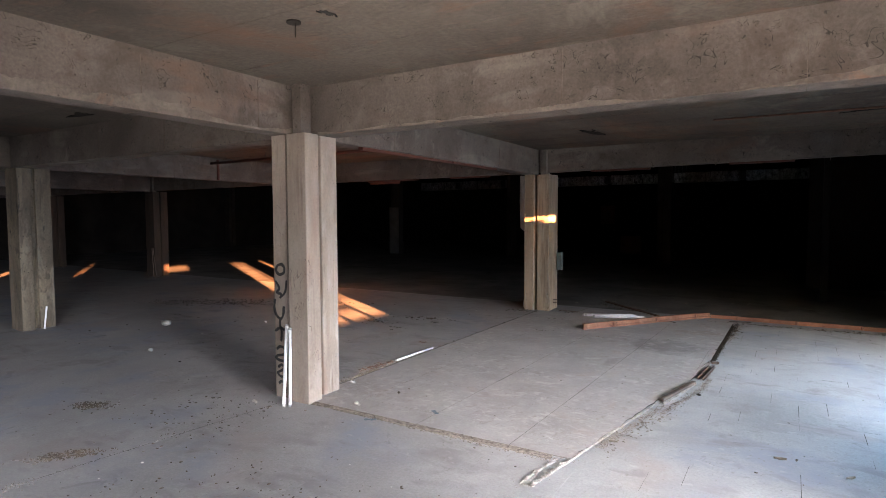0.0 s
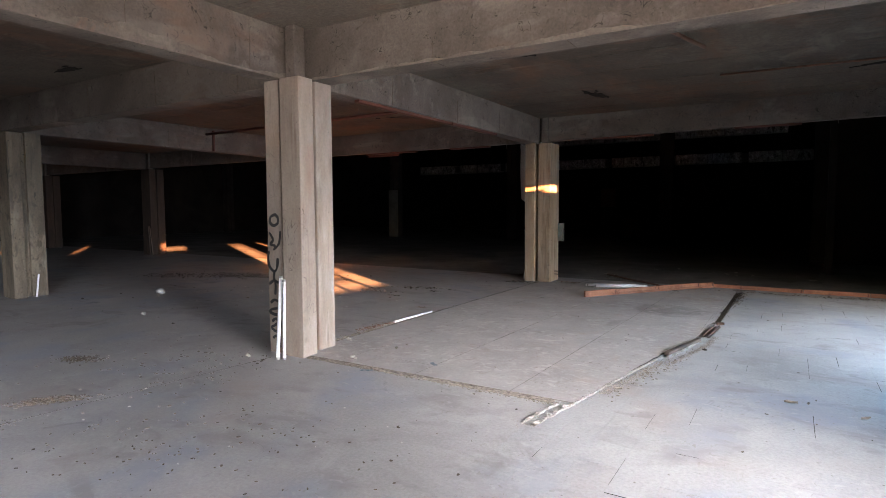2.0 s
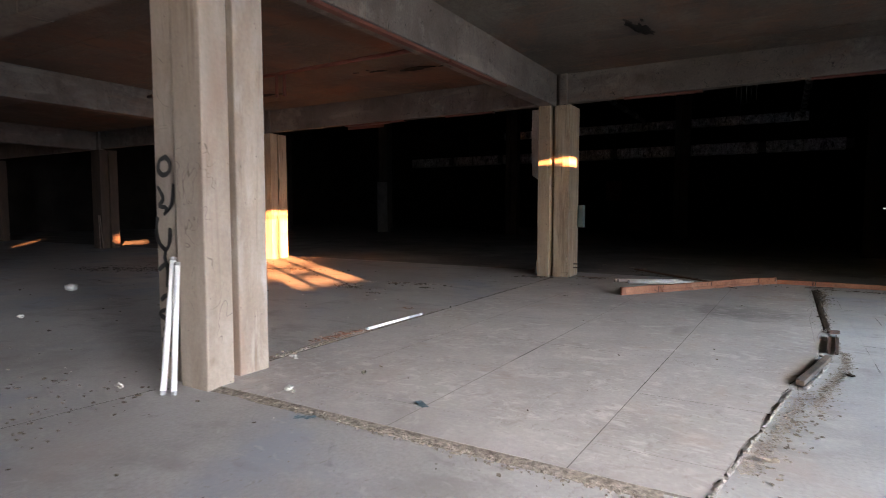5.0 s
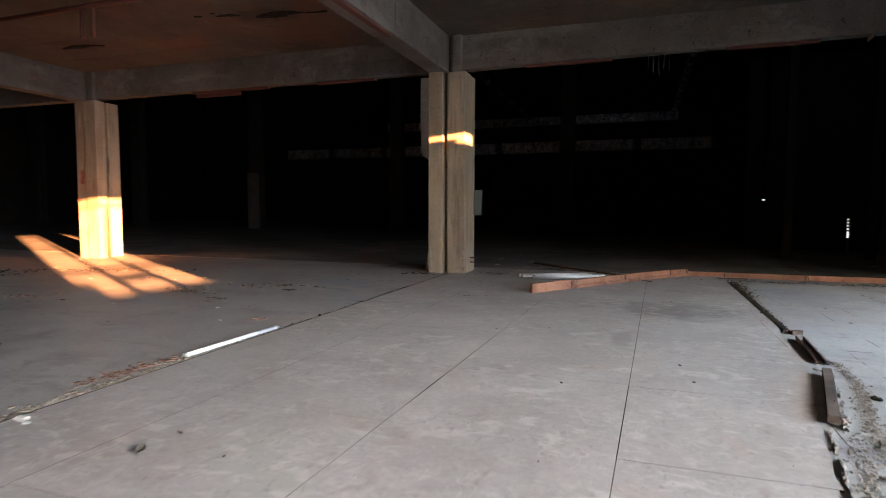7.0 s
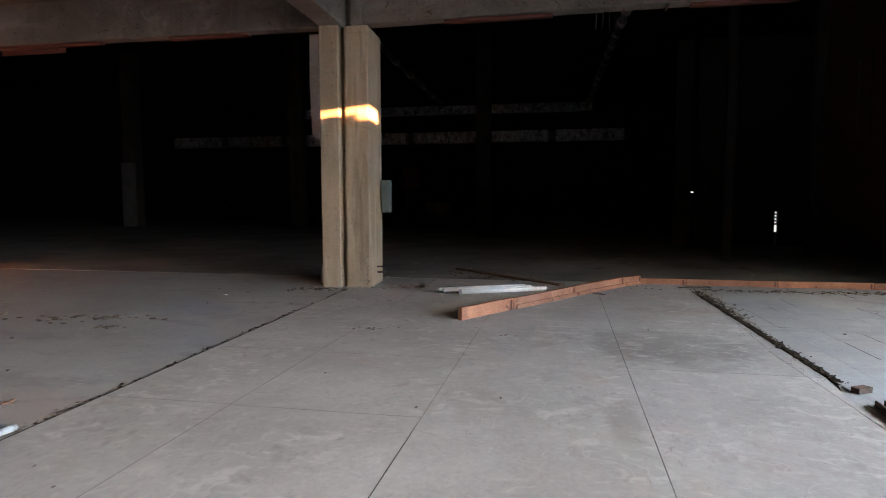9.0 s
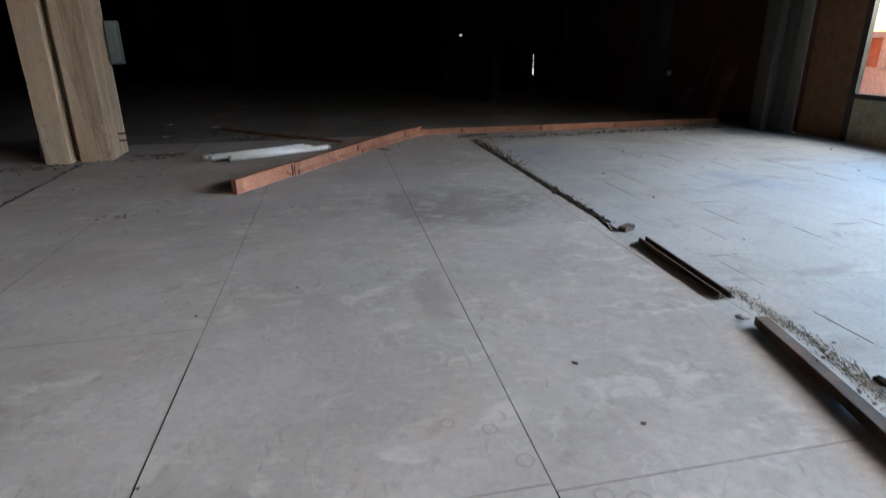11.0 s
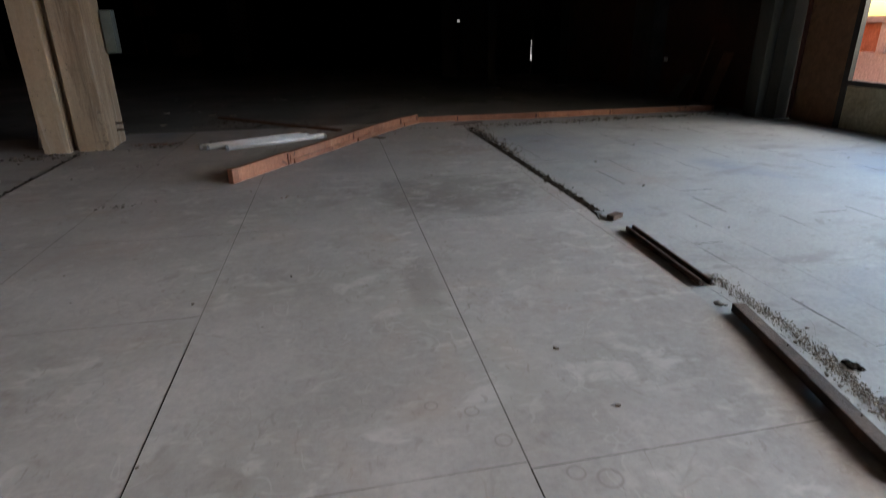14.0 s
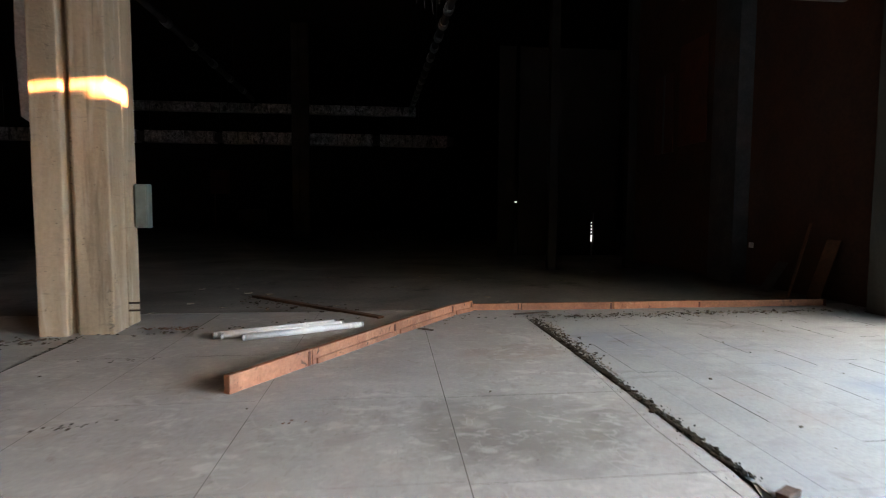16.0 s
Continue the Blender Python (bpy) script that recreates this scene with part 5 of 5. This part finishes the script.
def crumbs(name, line, n, spread, size, mat, label, seed, lift=0.0):
    r = random.Random(seed)
    bm = bmesh.new()
    for k in range(n):
        t = r.random()
        seg = t * (len(line) - 1)
        i = min(int(seg), len(line) - 2)
        u = seg - i
        x = line[i][0] + (line[i + 1][0] - line[i][0]) * u + r.gauss(0, spread)
        y = line[i][1] + (line[i + 1][1] - line[i][1]) * u + r.gauss(0, spread)
        s = size * r.uniform(0.35, 1.4)
        b = bmesh.new()
        bmesh.ops.create_icosphere(b, subdivisions=1, radius=1.0)
        for v in b.verts:
            q = r.uniform(0.6, 1.2)
            v.co = Vector((v.co.x * s * q, v.co.y * s * 0.7 * q, v.co.z * s * 0.5 * q))
        tm = bpy.data.meshes.new("tmp")
        b.transform(pose(x, y, lift + s * 0.35, r.uniform(-20, 20), 0, r.uniform(0, 360)))
        b.to_mesh(tm)
        b.free()
        bm.from_mesh(tm)
        bpy.data.meshes.remove(tm)
    return tagged(mesh_ob(name, bm, mat), label, "debris", "", "stuff")


crumbs("joint_rubble", [(-6.0, 6.32), (-4.2, 6.14), (-2.35, 6.1)], 1300, 0.034, 0.013, rubble_mat, "crumbled mortar filling the floor joint", 51)
crumbs("joint_rubble", [(-6.5, 6.95), (-6.47, 8.0), (-6.45, 8.8), (-6.46, 10.5)], 900, 0.036, 0.011, rubble_mat, "crumbled mortar filling the floor joint", 52)
bed = bmesh.new()
rows = []
for q in range(40):
    x = -6.3 + q * 0.1
    n = noise.noise(Vector((x * 3.0, 4.0, 0)))
    rows.append([bed.verts.new(p) for p in ((x, 6.2, LIFT - 0.0005), (x, 6.17, 0.012), (x, 6.09 + 0.025 * n, 0.001))])
for r0, r1 in zip(rows, rows[1:]):
    for q in range(2):
        bed.faces.new((r0[q], r0[q + 1], r1[q + 1], r1[q]))
tagged(mesh_ob("joint_bed", bed, rubble_mat), "crumbled mortar bed before the raised panels", "debris", "", "stuff")
heap(-6.5, 7.6, 0.05, 0.45, 0.0, 120, 0.022, leaf_mat, "brown leaf scraps caught in the floor joint", 84)
heap(-4.9, 6.12, 0.9, 0.035, -0.05, 150, 0.018, leaf_mat, "brown leaf scraps caught in the floor joint", 85)
crumbs("joint_rubble", [(-6.47, 10.5), (-6.46, 15.7)], 140, 0.015, 0.012, dirt_mat, "dark dirt in the floor joint", 53)
crumbs("edge_rubble", [(-2.05, 6.6), (-1.72, 8.5)], 160, 0.05, 0.010, rubble_mat, "crumbled rubble beside the broken panel edge", 54, 0.003)
crumbs("edge_rubble", [(-1.60, 8.3), (-1.42, 9.2), (-1.28, 9.8), (-1.24, 10.5)], 2400, 0.027, 0.005, rubble_mat, "fine crumbled rubble beside the broken panel edge", 62, 0.003)
crumbs("edge_rubble", [(-1.62, 8.2), (-1.40, 9.3), (-1.26, 9.9)], 70, 0.04, 0.011, rubble_mat, "coarse rubble beside the broken panel edge", 63, 0.003)
crumbs("edge_rubble", [(-1.6, 8.1), (-1.38, 9.4)], 300, 0.05, 0.007, mortar, "pale mortar crumbs beside the panel edge", 55, 0.003)
crumbs("groove_dirt", [(-1.33, 11.9), (-1.33, 13.0), (-1.31, 14.2)], 900, 0.017, 0.016, dirt_mat, "dark dirt filling the open floor channel", 56, 0.006)
crumbs("groove_dirt", [(-1.30, 14.2), (-1.26, 16.2)], 560, 0.04, 0.011, dirt_mat, "dark dirt filling the open floor channel", 64, 0.006)
crumbs("groove_dirt", [(-1.33, 11.8), (-1.25, 16.2)], 400, 0.04, 0.008, dirt_mat, "dirt and crumbs in the floor channel", 57, 0.006)
crumbs("groove_dirt", [(-1.42, 11.9), (-1.4, 13.5), (-1.39, 16.1)], 110, 0.045, 0.005, dirt_mat, "dark dirt scattered over the panel edge", 66, LIFT)
crumbs("board_dirt", [(-2.1, 16.1), (-0.6, 16.25), (1.6, 16.45), (3.2, 16.5)], 160, 0.07, 0.008, dirt_mat, "dark dirt swept up before the boards", 67, 0.003)
crumbs("edge_rubble", [(-2.42, 5.35), (-2.28, 6.0), (-2.05, 7.0)], 260, 0.06, 0.008, mortar, "pale mortar crumbs beside the ridge", 68, 0.002)
crumbs("groove_dirt", [(-1.335, 11.95), (-1.32, 13.6), (-1.31, 15.0)], 90, 0.014, 0.03, dirt_mat, "dark clods of dirt in the open floor channel", 69, 0.002)
crumbs("dark_clod", [(-1.28, 9.47), (-1.26, 9.49)], 14, 0.018, 0.02, dirt_mat, "dark clod of dirt on the tiles", 65, 0.003)
crumbs("board_dirt", [(-2.6, 16.4), (-0.5, 16.5), (3.2, 16.4)], 90, 0.12, 0.010, dirt_mat, "dirt and crumbs in front of the boards", 58)
crumbs("edge_rubble", [(-2.02, 6.7), (-1.85, 7.6), (-1.62, 8.7)], 1500, 0.032, 0.0055, rubble_mat, "fine crumbled rubble beside the broken panel edge", 86, 0.003)
crumbs("groove_dirt", [(-1.27, 14.0), (-1.22, 15.0), (-1.15, 16.0)], 420, 0.05, 0.010, rubble_mat, "brown crumbs beside the floor channel", 87, 0.004)
crumbs("groove_dirt", [(-1.33, 11.9), (-1.32, 13.4)], 260, 0.03, 0.009, rubble_mat, "brown crumbs in the open floor channel", 88, 0.006)
crumbs("slab_joint_dirt", [(-7.06, 1.2), (-6.93, 2.5), (-6.79, 3.9), (-6.58, 5.86)], 260, 0.014, 0.006, dirt_mat, "dark dirt along a joint of the floor slab", 89)
crumbs("slab_joint_dirt", [(-7.0, 1.9), (-6.93, 2.5), (-6.9, 2.8)], 160, 0.05, 0.009, rubble_mat, "loose crumbs along a joint of the floor slab", 90)
ribbon = bmesh.new()
rows = []
for q in range(60):
    y = 1.0 + q * 0.0825
    x = -7.08 + 0.1 * (y - 1.0)
    w = 0.003 + 0.004 * abs(noise.noise(Vector((y * 3.0, 1.5, 0))))
    rows.append([ribbon.verts.new(p) for p in ((x - w, y, 0.001), (x, y, 0.0035), (x + w, y, 0.001))])
for r0, r1 in zip(rows, rows[1:]):
    for q in range(2):
        ribbon.faces.new((r0[q], r0[q + 1], r1[q + 1], r1[q]))
tagged(mesh_ob("slab_joint", ribbon, joint_dust), "dirty joint of the floor slab", "floor", "", "stuff")
for k, (x, y, z, turn) in enumerate(((-4.95, 6.02, 0.003, 30), (-4.33, 6.69, LIFT, -35))):
    bs = thing("plastic_scrap", (x, y, z), "crumpled faded blue plastic scrap on the floor", "scrap", "plastic scraps", turn=turn)
    b = bmesh.new()
    bmesh.ops.create_grid(b, x_segments=8, y_segments=4, size=1.0)
    for v in b.verts:
        v.co = Vector((v.co.x * 0.085, v.co.y * 0.03, 0.012 + 0.011 * noise.noise(Vector((v.co.x * 2.2, v.co.y * 2.0, k)))))
    part("sheet", b, blue_scrap, bs)
for k, (a, b, w) in enumerate((((-1.45, 16.5), (-0.95, 16.62), 0.06), ((-2.78, 15.72), (-2.62, 15.6), 0.04))):
    sp, bm, L = bar_thing("wood_splinter", (*a, 0.015), (*b, 0.015), w, 0.012, timber_grey, "dark wood splinter lying before the boards", "splinter", "wood splinters", seed=30 + k)
    part("splinter", bm, timber_grey, sp)
crumbs("rubble_patch", [(-18.0, 11.1), (-16.2, 12.0), (-14.4, 12.65)], 520, 0.34, 0.02, dirt_mat, "dark scattered rubble on the floor of the dark bay", 61)


def scatter(name, box, n, size, mat, label, seed, z=0.0):
    r = random.Random(seed)
    bm = bmesh.new()
    flakes(bm, [(r.uniform(box[0], box[1]), r.uniform(box[2], box[3]), z) for _ in range(n)], size, r)
    return tagged(mesh_ob(name, bm, mat), label, "debris", "", "stuff")


crack = bmesh.new()
rows = []
for q in range(50):
    y = 10.9 + q * 0.074
    x = -1.5 + 0.15 * max(0.0, (y - 12.6) / 1.95) + 0.006 * noise.noise(Vector((y * 2.5, 7.0, 0)))
    w = 0.0015 + 0.0015 * abs(noise.noise(Vector((y * 4.0, 2.5, 0))))
    rows.append([crack.verts.new(p) for p in ((x - w, y, LIFT + 0.0006), (x, y, LIFT + 0.002), (x + w, y, LIFT + 0.0006))])
for r0, r1 in zip(rows, rows[1:]):
    for q in range(2):
        crack.faces.new((r0[q], r0[q + 1], r1[q + 1], r1[q]))
tagged(mesh_ob("panel_crack", crack, joint_dust), "thin dirty crack along the panel edge", "floor", "", "stuff")
heap(-8.85, 4.4, 0.15, 0.08, 0.5, 260, 0.017, leaf_brown, "thin heap of brown leaves and straw", 59)
heap(-7.25, 3.3, 0.19, 0.07, 0.9, 260, 0.017, leaf_brown, "thin heap of brown leaves and straw", 60)
heap(-8.6, 13.0, 0.5, 0.12, 0.2, 60, 0.035, leaf_dark, "thin trail of dark leaves in the bay", 78)
heap(-9.6, 12.0, 0.35, 0.12, -0.3, 50, 0.035, leaf_dark, "thin trail of dark leaves in the bay", 79)
heap(-6.9, 15.5, 0.25, 0.12, 0.4, 60, 0.03, leaf_dark, "leaf scraps lying round the column foot", 80)
heap(-2.2, 16.45, 0.3, 0.08, 0.9, 40, 0.03, leaf_mat, "leaf scraps lying before the boards", 81)
heap(1.4, 16.4, 0.9, 0.1, 0.05, 70, 0.028, leaf_mat, "leaf scraps lying before the boards", 82)
heap(-7.4, 5.2, 0.7, 0.3, 0.6, 60, 0.022, leaf_brown, "leaf scraps lying near the column", 83)
heap(-5.45, 14.62, 0.16, 0.04, 0.05, 22, 0.016, leaf_dark, "thin heap of dark leaves", 61)
heap(-6.62, 8.35, 0.05, 0.22, -0.15, 90, 0.024, leaf_red, "reddish dry leaves caught along the raised edge", 91)
heap(-0.6, 16.35, 1.1, 0.07, 0.03, 160, 0.022, leaf_dark, "dark leaf litter swept up before the boards", 92)
heap(2.0, 16.45, 0.8, 0.06, 0.02, 110, 0.02, leaf_dark, "dark leaf litter swept up before the boards", 93)
heap(-5.2, 16.0, 0.9, 0.1, 0.3, 60, 0.025, leaf_dark, "dark leaf litter behind the white tubes", 94)
heap(-4.6, 17.6, 0.7, 0.25, -0.8, 70, 0.03, leaf_dark, "dark leaf litter beside the flat plank", 95)
heap(-5.24, 12.98, 0.13, 0.03, 0.35, 44, 0.016, leaf_dark, "dark leaf scraps on the floor panels", 96)
heap(-1.22, 15.3, 0.06, 0.5, 0.0, 120, 0.018, leaf_dark, "dark leaf litter beside the floor channel", 97)
heap(-1.7, 7.8, 0.07, 0.6, -0.15, 130, 0.016, leaf_mat, "leaf scraps beside the broken panel edge", 98)
heap(-13.5, 13.6, 1.2, 0.15, 0.35, 120, 0.04, leaf_dark, "dark leaf litter in the sunlit bay", 99)
heap(-4.7, 3.7, 0.75, 0.4, 0.3, 80, 0.015, leaf_brown, "leaf slivers lying on the open floor", 101)
heap(-6.7, 4.7, 0.4, 0.3, 0.6, 60, 0.016, leaf_brown, "leaf slivers lying on the open floor", 102)
heap(-5.2, 2.9, 0.5, 0.3, 0.2, 50, 0.014, leaf_brown, "leaf slivers lying on the open floor", 103)
scatter("dry_leaves", (-9.5, -2.4, 2.0, 6.0), 50, 0.018, leaf_mat, "dry leaf scraps scattered on the floor", 71)
scatter("dry_leaves", (-9.5, -2.4, 2.0, 6.0), 60, 0.013, leaf_brown, "brown leaf scraps scattered on the floor", 110)
scatter("paper_scraps", (-9.0, -2.6, 2.2, 6.0), 24, 0.011, paper_mat, "small pale scraps scattered on the floor", 72)
heap(-7.01, 10.41, 0.06, 0.03, 0.2, 16, 0.022, leaf_red, "reddish dry leaf scraps on the open floor", 104)
heap(-8.53, 11.51, 0.09, 0.03, 0.1, 22, 0.024, leaf_dark, "dark leaf scraps on the open floor", 105)
heap(-8.06, 12.57, 0.09, 0.03, 0.1, 20, 0.024, leaf_dark, "dark leaf scraps on the open floor", 106)
heap(-11.35, 10.71, 0.16, 0.06, 0.3, 34, 0.026, leaf_red, "reddish dry leaf scraps on the open floor", 107)
heap(-3.93, 12.86, 0.1, 0.03, 0.4, 10, 0.012, leaf_red, "reddish leaf scraps on the floor panels", 108)
heap(-5.6, 16.05, 0.22, 0.05, -0.1, 60, 0.022, leaf_red, "reddish leaf litter beside the column foot", 109)
scatter("dry_leaves", (-16.0, -6.7, 6.0, 15.5), 60, 0.03, leaf_dark, "dark dry leaf scraps scattered on the floor", 73)
scatter("paper_scraps", (-16.0, -6.7, 6.0, 15.5), 22, 0.026, paper_mat, "small pale scraps scattered on the floor", 74)
scatter("dry_leaves", (-6.2, -1.9, 6.4, 16.5), 20, 0.012, leaf_brown, "dry leaf scraps on the floor panels", 75, LIFT)
scatter("dry_leaves", (-1.0, 3.6, 5.5, 16.5), 50, 0.016, leaf_mat, "dry leaf scraps on the tiles", 76, 0.012)
scatter("dry_leaves", (-6.8, 3.2, 17.0, 22.0), 90, 0.05, leaf_mat, "dry leaf scraps in the dark hall", 77)
for k, (x, y, s) in enumerate(((-0.16, 7.36, 0.065), (0.48, 7.19, 0.055), (0.0, 7.42, 0.035), (-5.27, 7.13, 0.055), (-5.27, 7.4, 0.03), (-1.9, 6.9, 0.05))):
    lf = thing("dry_leaf", (x, y, 0.014 if x > -1.5 else LIFT + 0.002), "curled brown dry leaf on the floor", "leaf", "large leaves", turn=40 * k)
    b = bmesh.new()
    bmesh.ops.create_grid(b, x_segments=6, y_segments=4, size=1.0)
    for v in b.verts:
        u, w = v.co.x, v.co.y
        v.co = Vector((u * s, w * s * 0.45 * math.cos(u * 1.45), 0.006 + s * 0.34 * w * w + s * 0.16 * (u * u) * (1 if u > 0 else 0.4) + 0.1 * s * abs(noise.noise(Vector((u * 2, w * 2, k))))))
    part("blade", b, leaf_mat, lf)
